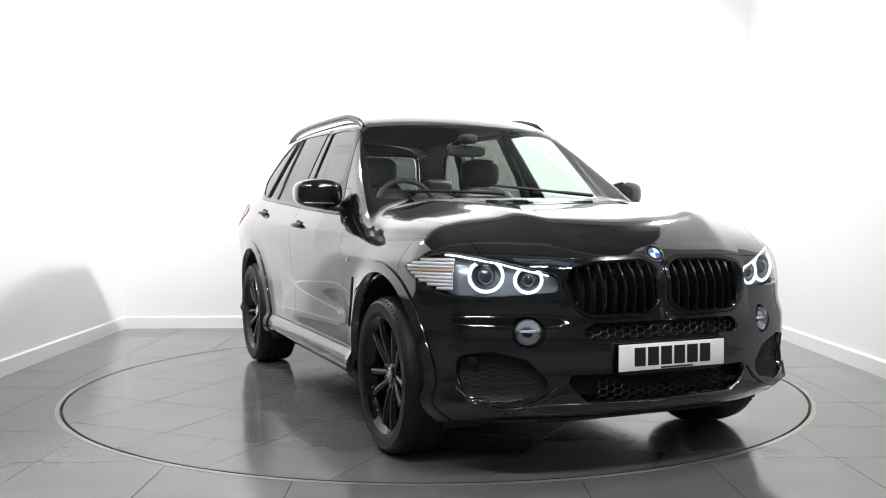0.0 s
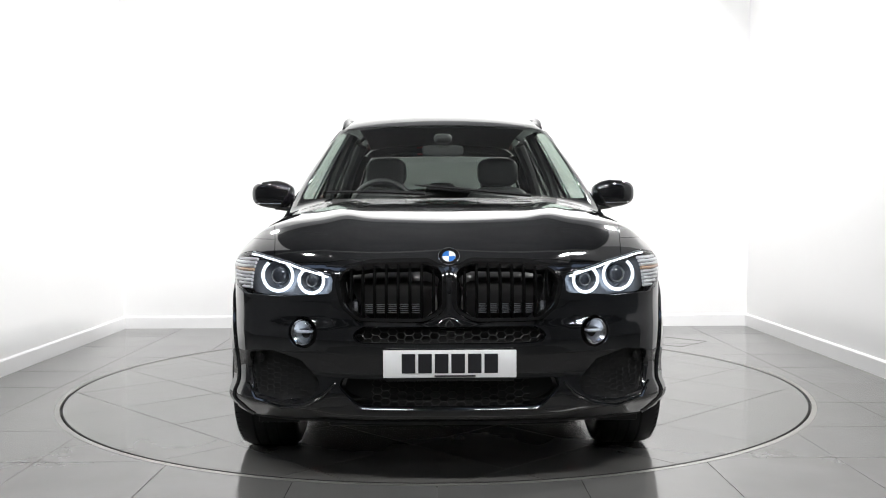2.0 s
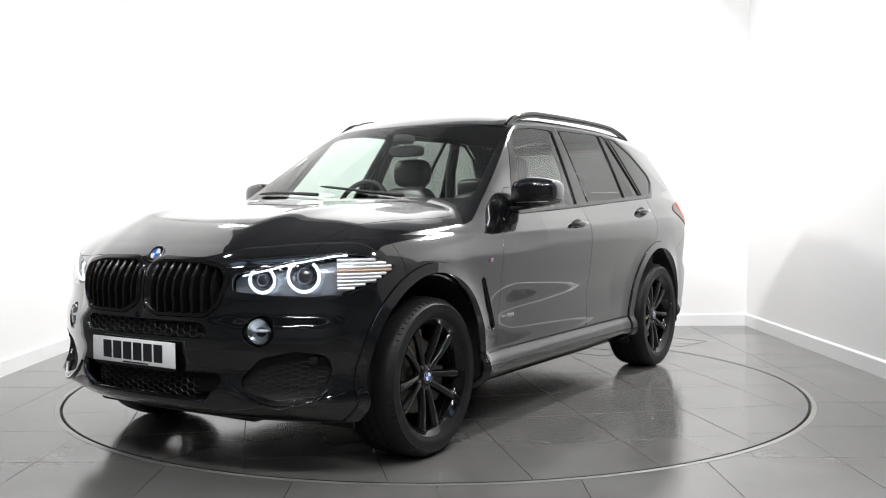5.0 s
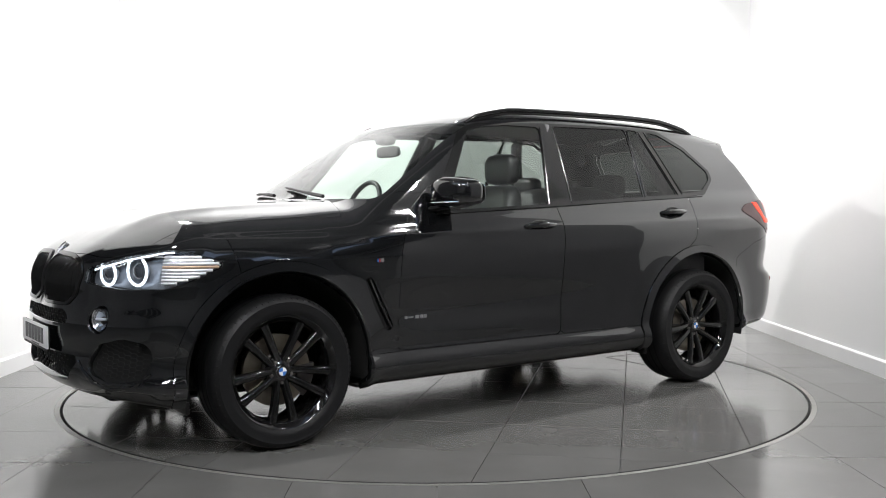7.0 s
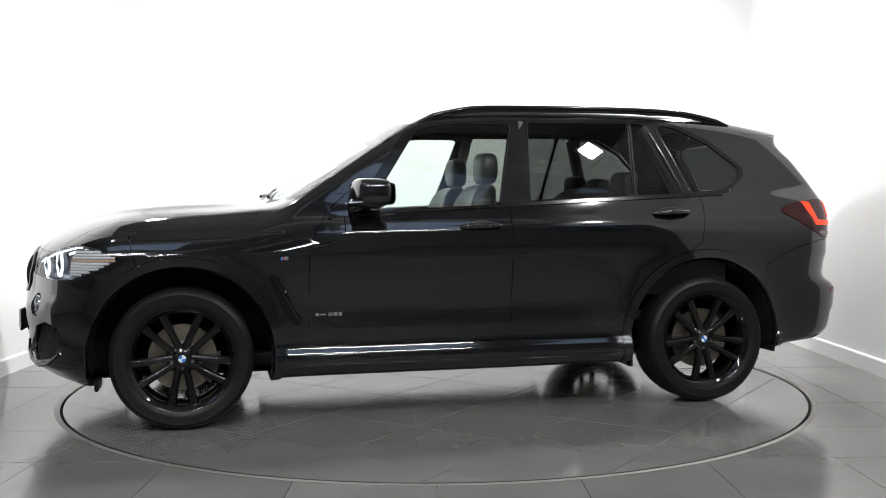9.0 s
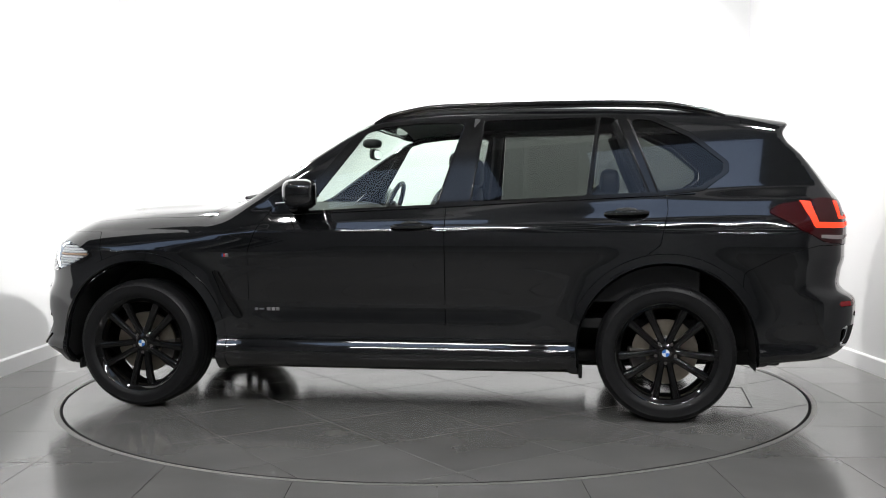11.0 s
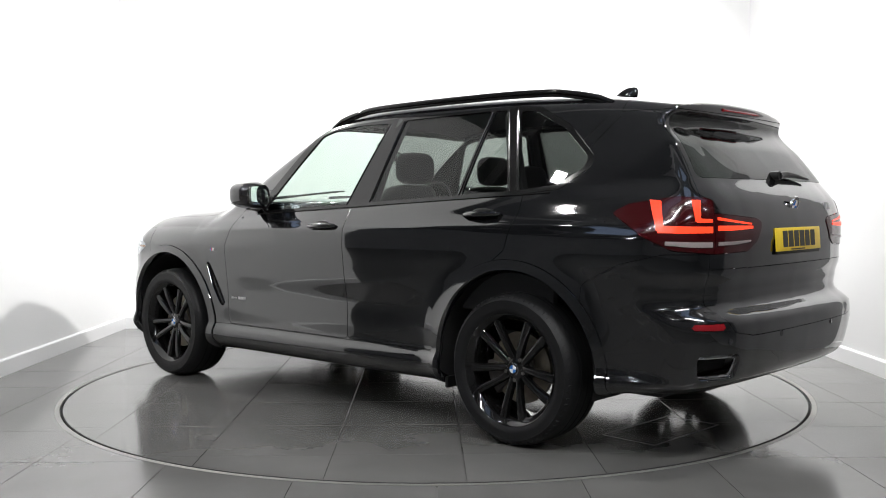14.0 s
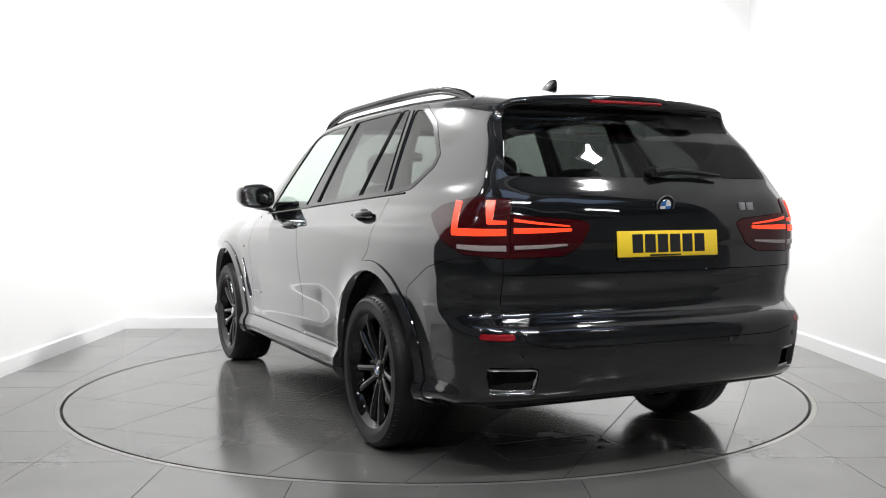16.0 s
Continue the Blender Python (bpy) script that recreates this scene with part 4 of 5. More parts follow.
# silver letters on the tailgate as plain bars
for k in range(2):
    y = -0.43 - 0.050 * k
    ob = part("model_bar", box((0, 0, 0), (0.005, 0.040, 0.034), 0.001), SILVER_TXT, tailgate, "silver model lettering as a plain bar")
    ob.matrix_basis = pose(surf_x(abs(y), 1.134, False) - 0.002, y, 1.134, 0, 12, 5)
for s, nm in SIDES:
    for k, (x0, w, h) in enumerate(((0.795, 0.018, 0.014), (0.765, 0.030, 0.008), (0.725, 0.022, 0.018), (0.697, 0.022, 0.018), (0.672, 0.018, 0.018))):
        part("script_bar", box((x0 - 0.02, s * (surf_y(x0, 0.573) + 0.001), 0.571), (w, 0.003, h), 0.0008), SILVER_TXT, doors[s], "silver model lettering as plain bars" if k == 0 else "")
    for k, (dx, mat) in enumerate(((0.014, BLUE), (0.005, RED_B), (-0.010, SILVER_TXT))):
        part("side_badge", box((0.945 + dx, s * (surf_y(0.945, 0.872) + 0.001), 0.872), (0.008 if k < 2 else 0.020, 0.003, 0.018), 0.0008), mat, car, "small striped side badge" if k == 0 else "")
    # gill vane
    part("gill_vane", tube([(1.00, s * (surf_y(1.0, 0.77) - 0.004), 0.775), (0.93, s * (surf_y(0.93, 0.64) - 0.004), 0.64), (0.865, s * (surf_y(0.87, 0.53) - 0.002), 0.53)], 0.006, 8), GLOSS, car, "slim bright-edged gill vane")
    # door handles
    for x0, z0, own in ((-0.117, 1.030, doors[s]), (-1.262, 1.098, doors[2 * s])):
        y0 = surf_y(x0, z0)
        dish = part("handle_recess", blob((x0, s * (y0 - 0.002), z0), (0.070, 0.006, 0.032), 0.9, 0.9), PLASTIC, own)
        pts = [(x0 + 0.112, s * (y0 + 0.004), z0 - 0.004), (x0 + 0.09, s * (y0 + 0.020), z0), (x0, s * (y0 + 0.032), z0 + 0.004), (x0 - 0.09, s * (y0 + 0.020), z0 + 0.005), (x0 - 0.112, s * (y0 + 0.004), z0 + 0.004)]
        part("door_handle", tube(pts, [0.010, 0.014, 0.016, 0.014, 0.010], 10, up=(0, 1, 0)), PAINT, own, "glossy black door handle")


# mirrors
def door_mirror(s):
    def warp(p):
        t = (p.y + 0.13) / 0.26  # inner to outer
        k = 1.0 + 0.10 * t
        return Vector((p.x * (1.0 + 0.0 * t) - 0.045 * t - 0.02 * (p.x < 0), p.y, p.z * (0.86 + 0.16 * (1 - abs(2 * t - 0.8)) ) + 0.008 * t)) * 1.0
    bm = blob((0, 0, 0), (0.085, 0.125, 0.083), 0.62, 0.62, 36, 22, warp)
    if s < 0:
        bmesh.ops.scale(bm, vec=(1, -1, 1), verts=bm.verts)
        bmesh.ops.reverse_faces(bm, faces=bm.faces)
    body = part("door_mirror", bm, PAINT, doors[s], "glossy black door mirror")
    body.matrix_basis = pose(0.53, s * 0.985, 1.208)
    part("mirror_arm", tube([(0.01, -s * 0.02, -0.068), (0.03, -s * 0.09, -0.080), (0.05, -s * 0.145, -0.085)], [0.026, 0.022, 0.028], 10, flat=0.6), PLASTIC, body, "black mirror foot")
    part("mirror_foot_trim", tube([(0.02, s * 0.09, -0.045), (0.085, s * 0.06, -0.048), (0.092, -s * 0.06, -0.05)], 0.003, 6), CHROME, body, "thin bright trim line")
    ob = part("mirror_glass", blob((0, 0, 0), (0.004, 0.098, 0.060), 0.5, 0.5), MIRROR, body, "mirror glass")
    ob.matrix_basis = pose(-0.118, s * 0.0, 0.0, 0, 0, s * 20)


for s, nm in SIDES:
    door_mirror(s)
    # roof rails
    xs = np.linspace(0.16, -1.80, 26)
    pts = []
    for i, x in enumerate(xs):
        t = i / 25
        lift = 0.050 * min(1, 6 * t, 6 * (1 - t)) ** 0.6
        pts.append((x, s * (0.605 - 0.03 * t), surf_z(x, 0.605 - 0.03 * t) + lift - 0.004))
    part("roof_rail", tube(pts, [0.012] + [0.015] * 24 + [0.012], 10, flat=0.9), GLOSS, car, "gloss black roof rail")
    feet = [(p[0], p[1], p[2] - 0.018) for p in pts]
    part("roof_rail_foot", tube(feet, 0.010, 6), GLOSS, car)
    # bright waist strip under the windows
    wp = [(x, s * (surf_y(x, zz) + 0.002), zz) for x, zz in ((q, 1.098 + (0.58 - q) * 0.047) for q in np.linspace(0.56, -1.62, 24))]
    part("waist_strip", tube(wp, 0.0045, 6), GLOSS, car, "gloss black strip under the windows")
    # narrow gloss edges of the window pillars
    for (xa, za), (xb2, zb2) in (((-0.246, 1.152), (-0.372, 1.610)), ((-0.425, 1.166), (-0.477, 1.618)), ((-1.064, 1.196), (-1.117, 1.622)), ((-1.380, 1.212), (-1.222, 1.618)), ((-1.424, 1.214), (-1.277, 1.618))):
        seal = [(xa + (xb2 - xa) * t, s * (surf_y(xa + (xb2 - xa) * t, za + (zb2 - za) * t) + 0.003), za + (zb2 - za) * t) for t in np.linspace(0, 1, 12)]
        part("window_edge", tube(seal, 0.0042, 8, up=(0, 1, 0)), GLOSS, car, "narrow gloss black window edge")
    # exhaust
    backing("exhaust_opening", s, "exhaust_recess", BLACKGAP, car, 0.07)
    ring = outline(lambda a, b: exh(a, b) + 0.012, (0.725, 0.452), 40, 0.3, s)
    pts = [(surf_x(abs(y), z, False) + 0.030, y, z) for y, z in ring]
    part("exhaust_tip", tube(pts, 0.0075, 8, True, up=(1, 0, 0)), CHROME, car, "chrome trapezoid exhaust tip")
    # rear parking sensors
    for y in (0.30, 0.70):
        p = Vector((surf_x(y, 0.565, False), s * y, 0.565))
        ob = part("parking_sensor", lathe([(0.001, 0.002), (0.010, 0.002), (0.011, 0.0), (0.014, 0.001), (0.015, -0.004)], "x", 18), PAINT, car)
        ob.matrix_basis = Matrix.Translation(p) @ pose(0, 0, 0, 0, 0, 180 - s * 12)


# aerial fin, high brake light, wipers
def fin_warp(p):
    t = (p.z + 0.032) / 0.064
    return Vector((p.x * (1 - 0.45 * t) - 0.05 * t, p.y * (1 - 0.65 * t), p.z))


part("aerial_fin", blob((-1.50, 0, surf_z(-1.5, 0) + 0.026), (0.085, 0.030, 0.036), 0.7, 0.9, 28, 14, fin_warp), PAINT, car, "black shark-fin aerial")
pts = [(surf_x(abs(y), 1.592, False) - 0.002, y, 1.592) for y in np.linspace(-0.19, 0.19, 9)]
part("high_brake_light", tube(pts, 0.008, 8, up=(1, 0, 0)), RED_REFL, car, "red high-level brake light")
bm = tube([(surf_x(abs(y), z, False) - 0.028, y, z) for y, z in ((0.0, 1.278), (-0.10, 1.288), (-0.22, 1.282), (-0.36, 1.268))], [0.020, 0.016, 0.011, 0.005], 8)
add_tube(bm, [(surf_x(0, 1.278, False) + 0.01, 0.0, 1.278), (surf_x(0, 1.278, False) - 0.035, 0.0, 1.280)], 0.022, 12)
part("rear_wiper", bm, PLASTIC, tailgate, "black rear wiper")
for y0, y1, dz in ((0.46, -0.16, 0.0), (-0.10, -0.66, 0.0)):
    pts = []
    for t in np.linspace(0, 1, 9):
        y, x = y0 + (y1 - y0) * t, 1.02 - 0.10 * t - 0.10 * abs(y0 + (y1 - y0) * t) ** 2
        pts.append((x, y, surf_z(x, abs(y)) + 0.016))
    wip = part("front_wiper", tube(pts, [0.011] * 3 + [0.008] * 5 + [0.004], 6), PLASTIC, car, "black windscreen wiper")
# camera pod behind the windscreen and the inside mirror
part("sensor_pod", blob((0.32, 0, 1.545), (0.06, 0.055, 0.030), 0.7, 0.7), TRIM_IN, car, "dark sensor pod behind the windscreen")
bm = blob((0.30, 0, 1.475), (0.016, 0.125, 0.035), 0.5, 0.5)
im = part("inside_mirror", bm, TRIM_IN, car, "dark inside mirror")
part("inside_mirror_glass", blob((0.282, 0, 1.475), (0.004, 0.115, 0.029), 0.5, 0.5), MIRROR, im)


# ---- wheels ----
def wheel(name, x, s):
    w = empty(name, car, pose(x, s * 0.828, HUB_Z, 0, 0, 0 if s > 0 else 180))
    w["label"] = "black ten-spoke alloy wheel with a low-profile tyre"
    T = 0.138  # half tyre width; +y is the outer face
    tyre = part("tyre", lathe([(0.258, -T + 0.02), (0.285, -T + 0.004), (0.32, -T), (0.345, -T + 0.012), (0.358, -T + 0.03), (0.364, -0.06), (0.3645, 0), (0.364, 0.06), (0.358, T - 0.03), (0.345, T - 0.012), (0.334, T - 0.004), (0.331, T - 0.001), (0.325, T - 0.003), (0.30, T), (0.285, T - 0.004), (0.270, T - 0.012), (0.258, T - 0.02)], "y", 96, closed=True), RUBBER, w, "black rubber tyre")
    # black bands laid on the tread, coloured as the shade inside its grooves
    for k in range(3):
        yy = -0.05 + 0.05 * k
        part("tread_groove", lathe([(0.3648, yy - 0.005), (0.3655, yy), (0.3648, yy + 0.005)], "y", 64), BLACKGAP, tyre)
    # black slivers on the shoulders paint the shade in the sipes
    bm = bmesh.new()
    for k in range(72):
        a = 2 * math.pi * k / 72
        for sg in (1, -1):
            m = Matrix.Rotation(a, 4, "Y")
            add_box(bm, m @ Vector((0.3495, sg * (T - 0.026), 0)), (0.010, 0.038, 0.0026), 0, m @ Matrix.Rotation(sg * 0.35, 4, "Z") @ Matrix.Rotation(0.25, 4, "X"))
    part("tread_edge", bm, BLACKGAP, tyre, smooth=False)["kind"] = "stuff"
    rim = part("rim", lathe([(0.262, -T + 0.015), (0.250, -T + 0.02), (0.236, -0.08), (0.226, 0.0), (0.236, T - 0.045), (0.246, T - 0.028), (0.258, T - 0.020), (0.264, T - 0.012), (0.268, T - 0.010), (0.262, T - 0.022)], "y", 96), RIM, w, "gloss black rim")
    F = T - 0.020
    for k in range(10):
        # five pairs of slim spokes, close at the hub and spread at the rim
        pair, sg = k // 2, (1 if k % 2 else -1)
        a = 2 * math.pi * pair / 5 - math.pi / 2
        rows = []
        bm = bmesh.new()
        for i in range(9):
            t = i / 8
            r = 0.045 + (0.252 - 0.045) * t
            da = sg * (0.017 + 0.041 * t) / r
            ang = a + da
            hw = 0.0162 - 0.003 * math.sin(t * math.pi) + 0.006 * t
            y = F - 0.012 - 0.030 * (1 - t) ** 2 * 0.9
            d = 0.030 - 0.006 * t
            c = Vector((r * math.cos(ang), 0, r * math.sin(ang)))
            tv = Vector((-math.sin(ang), 0, math.cos(ang)))
            rows.append([bm.verts.new(c + tv * q + Vector((0, yy, 0))) for q, yy in ((-hw, y - 0.006), (-hw * 0.55, y), (hw * 0.55, y), (hw, y - 0.006), (hw * 1.2, y - d), (-hw * 1.2, y - d))])
        for p, q in zip(rows, rows[1:]):
            for i in range(6):
                j = (i + 1) % 6
                bm.faces.new((p[i], p[j], q[j], q[i]))
        bm.faces.new(rows[0]), bm.faces.new(rows[-1])
        bmesh.ops.recalc_face_normals(bm, faces=bm.faces)
        part("spoke", bm, RIM, w, angle=50)
    part("hub", lathe([(0.0005, F - 0.030), (0.034, F - 0.030), (0.040, F - 0.034), (0.062, F - 0.044), (0.074, F - 0.052), (0.078, F - 0.085)], "y", 40), RIM, w, "gloss black wheel centre")
    for k in range(5):
        a = 2 * math.pi * k / 5 + math.pi / 2 + math.pi / 5
        c = (0.054 * math.cos(a), 0, 0.054 * math.sin(a))
        part("wheel_bolt", lathe([(0.0005, F - 0.034), (0.008, F - 0.034), (0.009, F - 0.037), (0.009, F - 0.060)], "y", 8, c), IRON, w)
    badge("hub_cap", pose(0, F - 0.027, 0, 0, 0, 90), 0.032, w)
    br = part("brake_disc", lathe([(0.085, 0.028), (0.172, 0.028), (0.174, 0.02), (0.172, 0.0), (0.085, 0.0)], "y", 64), STEEL, w, "dull bare steel brake disc")
    part("disc_hat", lathe([(0.0005, 0.055), (0.075, 0.055), (0.085, 0.048), (0.086, 0.02)], "y", 40), IRON, w)
    bm = bmesh.new()
    for sg in (0,):
        ca = math.radians(200 if x > 0 else -20) if s > 0 else math.radians(-20 if x > 0 else 200)
        rows = []
        for t in np.linspace(-0.45, 0.45, 7):
            c, sn = math.cos(ca + t), math.sin(ca + t)
            rows.append([bm.verts.new((r * c, yy, r * sn)) for r, yy in ((0.105, 0.045), (0.185, 0.052), (0.195, 0.03), (0.195, -0.02), (0.105, -0.02))])
        for p, q in zip(rows, rows[1:]):
            for i in range(5):
                j = (i + 1) % 5
                bm.faces.new((p[i], p[j], q[j], q[i]))
        bm.faces.new(rows[0]), bm.faces.new(rows[-1])
    bmesh.ops.recalc_face_normals(bm, faces=bm.faces)
    part("brake_caliper", bm, IRON, w, "grey iron brake caliper")
    return w


for x in (HUB_X, -HUB_X):
    for s, nm in SIDES:
        wheel("front_wheel" if x > 0 else "rear_wheel", x, s)
        # dark liner round the wheel
        bm = bmesh.new()
        rings = []
        for r, yy in ((0.461, 0.93), (0.466, 0.90), (0.471, 0.50), (0.30, 0.48), (0.02, 0.48)):
            rings.append([bm.verts.new((x + r * math.cos(a), s * yy, HUB_Z + r * math.sin(a))) for a in np.linspace(-0.2, math.pi + 0.2, 33)])
        for p, q in zip(rings, rings[1:]):
            for i in range(32):
                bm.faces.new((p[i], p[i + 1], q[i + 1], q[i]))
        part("wheel_arch_liner", bm, UNDER, car, "dull black wheel arch liner")
for s, nm in SIDES:
    part("mud_flap", box((-HUB_X + 0.445, s * 0.84, 0.245), (0.02, 0.12, 0.06), 0.006), PLASTIC, car, "small black air deflector")
    part("front_air_deflector", box((HUB_X + 0.43, s * 0.74, 0.225), (0.02, 0.18, 0.06), 0.006), PLASTIC, car, "small black air deflector")
part("floor_pan", box((0, 0, 0.30), (4.2, 1.25, 0.08), 0.02), UNDER, car, "dull black floor pan")
part("front_axle_shield", box((1.7, 0, 0.26), (0.9, 1.0, 0.06), 0.02), UNDER, car)


# ---- inside the car ----
def seat(x, y, wide, parent, front=True):
    st = empty("front_seat" if front else "rear_seat", parent, pose(x, y, 0))
    st["label"] = "black leather car seat"
    part("seat_cushion", blob((0.18, 0, 0.66), (0.27, wide, 0.09), 0.5, 0.4), LEATHER, st)

    def lean(p):
        return Vector((p.x - 0.22 * (p.z + 0.30) + 0.06 * (abs(p.y) / wide) ** 2, p.y * (1 - 0.12 * (p.z > 0.1) * (p.z - 0.1) / 0.2), p.z))
    part("seat_back", blob((-0.06, 0, 0.97), (0.085, wide, 0.30), 0.5, 0.45, warp=lean), LEATHER, st)
    heads = (0,) if front else (-0.42, 0, 0.42)
    for hy in heads:
        hz = 1.365 if front else (1.27 if hy else 1.24)
        part("headrest", blob((-0.20, hy, hz), (0.055, 0.135 if front else 0.12, 0.095 if front else 0.08), 0.6, 0.5), LEATHER, st)
        for q in (-0.05, 0.05):
            part("headrest_post", tube([(-0.19, hy + q, hz - 0.17), (-0.20, hy + q, hz - 0.05)], 0.007, 8), CHROME, st)
    return st


seat(-0.10, 0.37, 0.25, car)
seat(-0.10, -0.37, 0.25, car)
seat(-0.98, 0.0, 0.66, car, False)


def dash_warp(p):
    return Vector((p.x - 0.10 * (abs(p.y) / 0.72) ** 2, p.y, p.z + 0.045 * math.exp(-((p.y + 0.37) / 0.2) ** 2) * (p.z > 0)))


part("dashboard", blob((0.66, 0, 1.00), (0.30, 0.74, 0.135), 0.45, 0.35, 48, 20, dash_warp), TRIM_IN, car, "black dashboard")
sw = empty("steering_wheel", car, pose(0.27, -0.37, 1.125, 0, -22, 0))
part("steering_rim", tube([(0, 0.187 * math.cos(a), 0.187 * math.sin(a)) for a in np.linspace(0, 2 * math.pi, 41)[:-1]], 0.016, 10, True, up=(1, 0, 0)), LEATHER, sw, "black leather steering wheel rim")
bm = blob((0.015, 0, -0.01), (0.03, 0.075, 0.065), 0.6, 0.6)
for a in (0.1, math.pi - 0.1, -math.pi / 2):
    add_tube(bm, [(0.01, 0.05 * math.cos(a), 0.05 * math.sin(a)), (0.0, 0.18 * math.cos(a), 0.18 * math.sin(a))], 0.015, 8)
part("steering_hub", bm, TRIM_IN, sw)
NX, NY = 22, 11
bm = bmesh.new()
grid = [[bm.verts.new((x, y, min(surf_z(x, abs(y)) - 0.035, 1.69))) for y in np.linspace(-0.56, 0.56, NY)] for x in np.linspace(0.15, -1.80, NX)]
for a, b in zip(grid, grid[1:]):
    for i in range(NY - 1):
        bm.faces.new((a[i], a[i + 1], b[i + 1], b[i]))
part("headliner", bm, LINER, car, "dark cloth headliner")
part("parcel_shelf", box((-1.72, 0, 1.10), (0.72, 1.30, 0.03), 0.01), TRIM_IN, car, "black load cover")
part("cabin_floor", box((-0.5, 0, 0.50), (2.6, 1.55, 0.05)), TRIM_IN, car, "dark cabin floor")
for s, nm in SIDES:
    part("door_card", box((-0.5, s * 0.82, 0.86), (2.3, 0.05, 0.48), 0.02), TRIM_IN, car, "dark inner door panel")
    # inner pillars
    part("belt_pillar", tube([(-0.36, s * 0.79, 1.12), (-0.40, s * 0.72, 1.36), (-0.44, s * 0.60, 1.62)], 0.035, 8), TRIM_IN, car)
    part("inner_pillar", tube([(-1.40, s * 0.76, 1.17), (-1.30, s * 0.69, 1.40), (-1.22, s * 0.60, 1.60)], 0.04, 8), TRIM_IN, car)


# ---- turntable and tiles ----
turntable = tagged(empty("turntable"), "round tiled car turntable set flush in the floor", "turntable")
part("table_bed", lathe([(0.0005, -0.012), (R_DISC - 0.004, -0.012), (R_DISC - 0.004, -0.05)], "z", 128), GROUT, turntable, "dark grout bed")
# black strip paints the shade of the groove round the disc
bm = lathe([(R_DISC - 0.012, -0.04), (R_DISC - 0.012, 0.0), (R_DISC - 0.010, 0.0006), (R_DISC - 0.003, 0.0), (R_DISC - 0.003, -0.03)], "z", 160)
part("table_edge", bm, BLACKGAP, turntable, "thin black strip standing for the dark gap round the turntable")


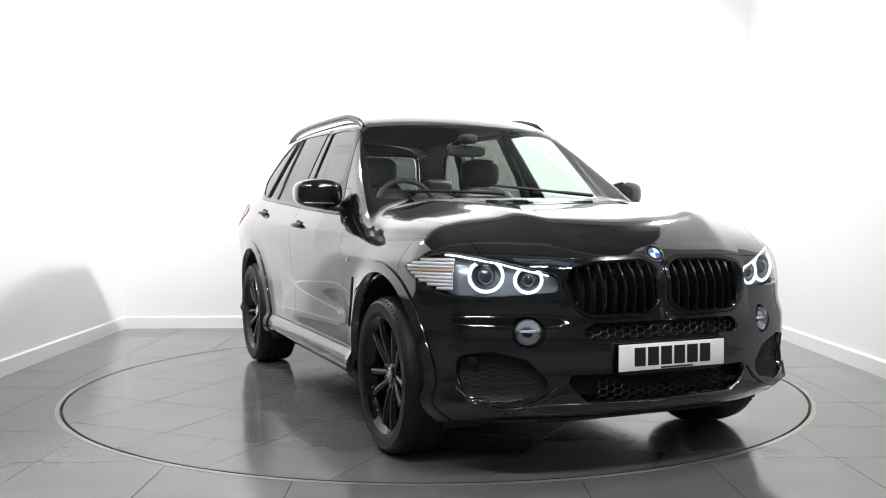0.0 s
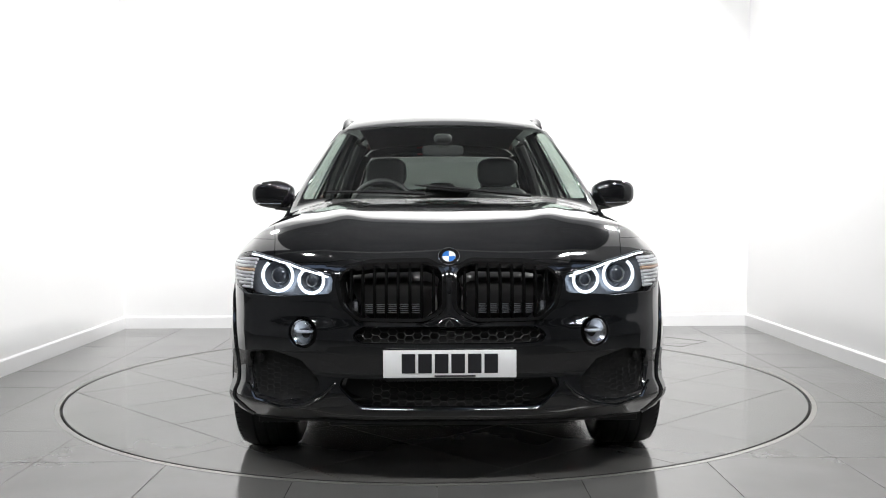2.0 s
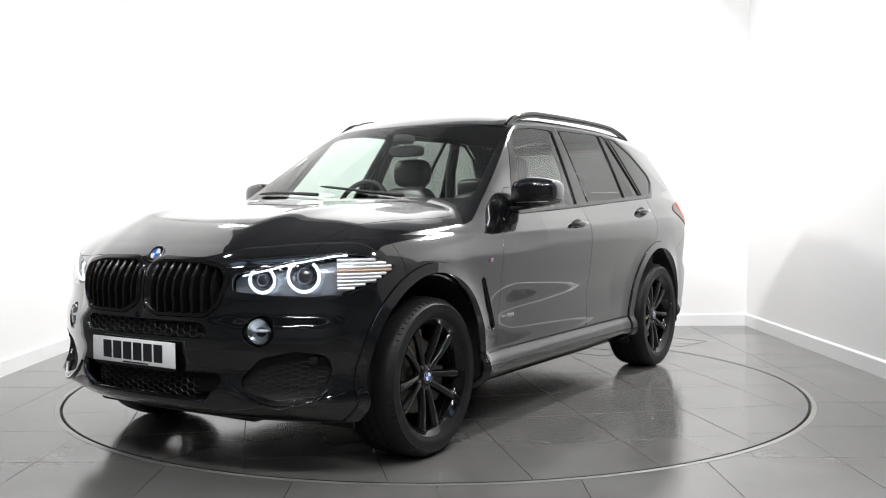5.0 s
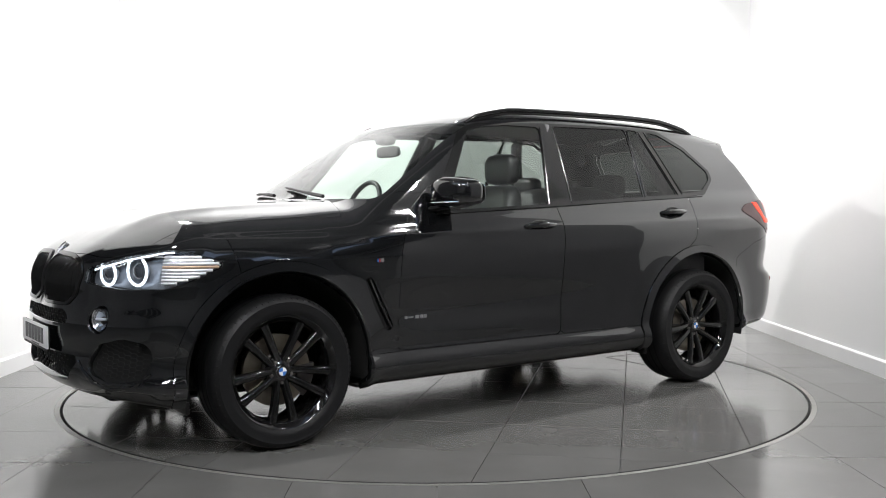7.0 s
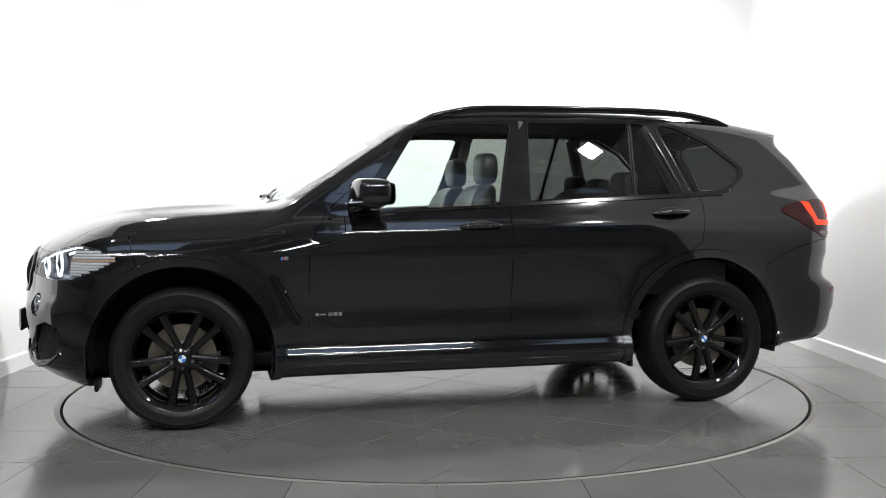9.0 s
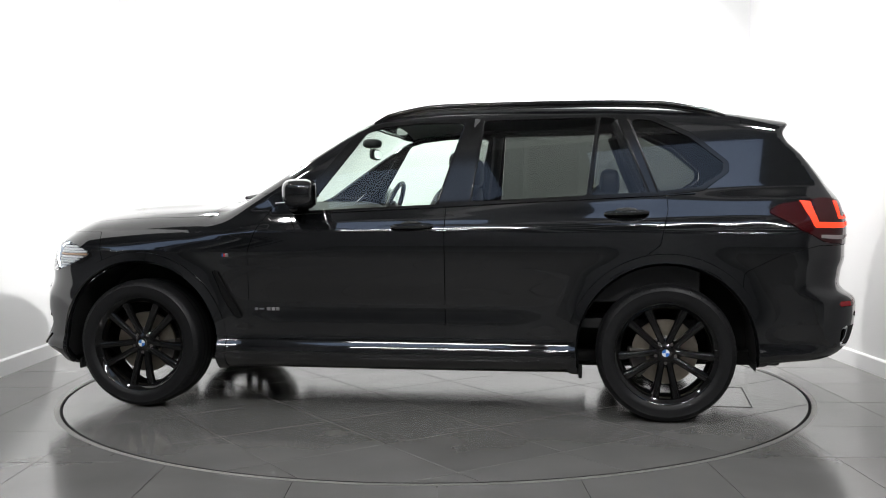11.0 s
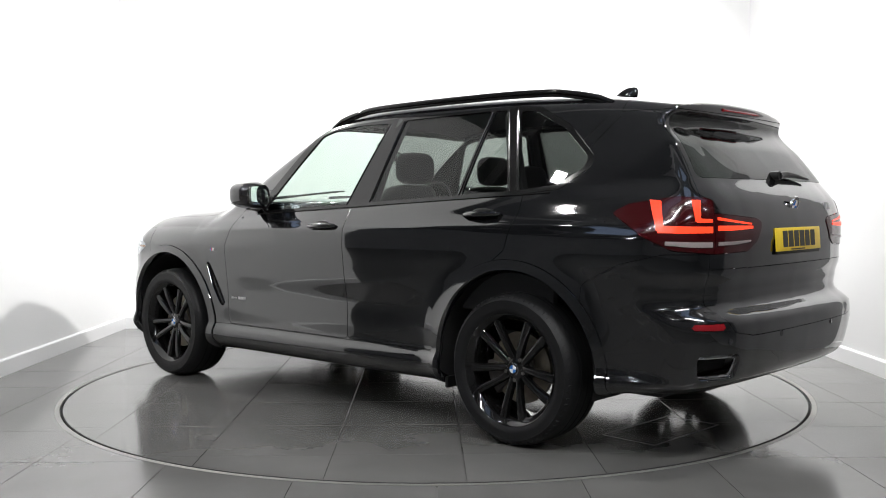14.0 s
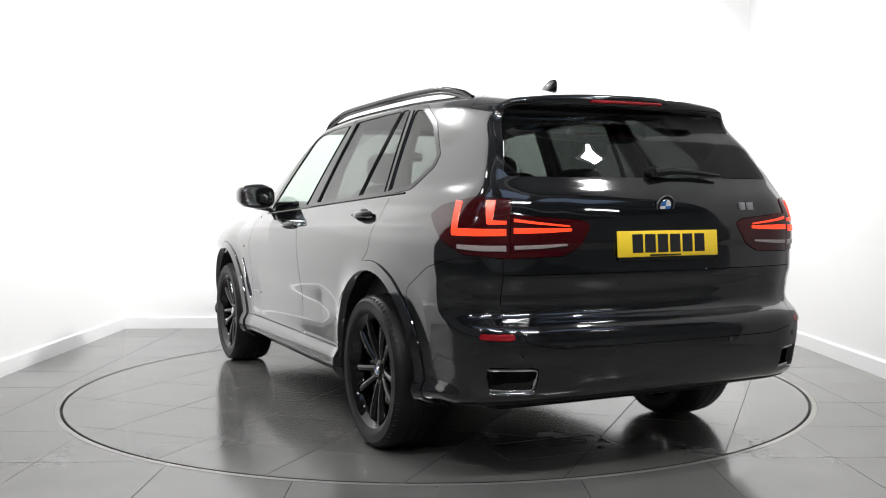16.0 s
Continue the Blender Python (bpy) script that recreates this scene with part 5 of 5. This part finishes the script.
def tile_pieces(x0, y0, inside, parent, name, s=0.6, g=0.0017, turn=0.0):
    """One floor tile, cut by the turntable's circle."""
    n = 8
    xs, ys = np.linspace(x0 + g, x0 + s - g, n + 1), np.linspace(y0 + g, y0 + s - g, n + 1)
    R = R_DISC - 0.0125 if inside else R_DISC + 0.033
    far = max(math.hypot(a, b) for a in (xs[0], xs[-1]) for b in (ys[0], ys[-1]))
    nx, ny = max(xs[0], min(0, xs[-1])), max(ys[0], min(0, ys[-1]))
    near = math.hypot(nx, ny)
    cx, cy = x0 + s / 2, y0 + s / 2
    if (inside and near >= R) or (not inside and far <= R):
        return
    whole = (inside and far < R) or (not inside and near > R)
    if whole:
        if "whole" not in TILE_MESH:
            bm = box((0, 0, -0.006), (s - 2 * g, s - 2 * g, 0.012), 0.0012, None, 1)
            ob = part(name, bm, TILE, parent, smooth=False)
            TILE_MESH["whole"] = ob.data
        else:
            ob = new(name, TILE_MESH["whole"])
            ob.parent = parent
        ob.matrix_basis = pose(0, 0, 0, 0, 0, turn) @ pose(cx, cy, 0)
        return
    V = [(x, y, 0.0) for x in xs for y in ys]
    Fq = [[i * (n + 1) + j, (i + 1) * (n + 1) + j, (i + 1) * (n + 1) + j + 1, i * (n + 1) + j + 1] for i in range(n) for j in range(n)]
    sh = Shell(V, Fq, "t")
    sg = 1 if inside else -1
    sh.cut(lambda x, y, z: sg * (np.hypot(x, y) - R), "t", "keep")
    fs = [f for f, lab in zip(sh.f, sh.lab) if lab == "keep"]
    if not fs:
        return
    used = sorted({i for f in fs for i in f})
    at = {i: k for k, i in enumerate(used)}
    F = [[at[i] for i in f] for f in fs]
    P = [sh.v[i] - np.array([cx, cy, 0]) for i in used]
    half = {(a, b) for f in F for a, b in zip(f, f[1:] + f[:1])}
    rim = [(a, b) for a, b in half if (b, a) not in half]
    nP = len(P)
    P = P + [p - np.array([0, 0, 0.012]) for p in P]
    F = F + [[b, a, a + nP, b + nP] for a, b in rim]
    ob = mesh_ob(name, P, F, TILE, parent)
    ob.matrix_basis = pose(0, 0, 0, 0, 0, turn) @ pose(cx, cy, 0)


TILE_MESH = {}
floor = tagged(part("floor", box((0, -1.6, -0.034), (2 * HALF_W, 9.0, 0.04)), GROUT, None, smooth=False), "polished grey stone tile floor with thin dark joints", kind="structure")
# ring set in the fixed floor
bm = lathe([(R_DISC + 0.005, -0.01), (R_DISC + 0.005, 0.0008), (R_DISC + 0.032, 0.0008), (R_DISC + 0.032, -0.01)], "z", 160)
tagged(part("turntable_surround", bm, RINGM, None, "brushed metal ring round the turntable", angle=30), "brushed metal ring round the turntable", kind="structure")
for i in range(-5, 5):
    for j in range(-9, 6):
        y0 = -0.10 + 0.6 * j
        x0 = 0.6 * i
        if y0 < -4.6 or y0 >= BACK_Y:
            continue
        tile_pieces(x0, y0, False, floor, "floor_tile")
for i in range(-5, 5):
    for j in range(-5, 5):
        tile_pieces(0.6 * i - 0.10, 0.6 * j, True, turntable, "table_tile", turn=43.3)


def hatch(name, cx, cy, lx, ly, turn, parent):
    """A flush access cover: a thin metal frame."""
    for k, (x, y, sx, sy) in enumerate(((0, ly / 2, lx, 0.006), (0, -ly / 2, lx, 0.006), (lx / 2, 0, 0.006, ly - 0.012), (-lx / 2, 0, 0.006, ly - 0.012))):
        ob = part(name, box((x, y, 0.0008), (sx, sy, 0.0016)), IRON, parent, "thin metal frame of a flush floor hatch", smooth=False)
        ob.matrix_basis = pose(cx, cy, 0, 0, 0, turn)


hatch("floor_hatch_frame", 1.93, 1.86, 0.42, 0.55, 46, floor)
hatch("hatch_frame", -1.755, 0.215, 0.30, 0.60, -3, turntable)


def motions():
    rows_t, rows_c = [], []
    for k in range(33):
        t = k * 0.5
        a = START + RATE * t
        m = pose(0, 0, 0, 0, 0, a)
        rows_t.append((t, m))
        rows_c.append((t, m @ pose(CX, CY, 0.001)))
    walk(turntable, rows_t)
    walk(car, rows_c)


motions()
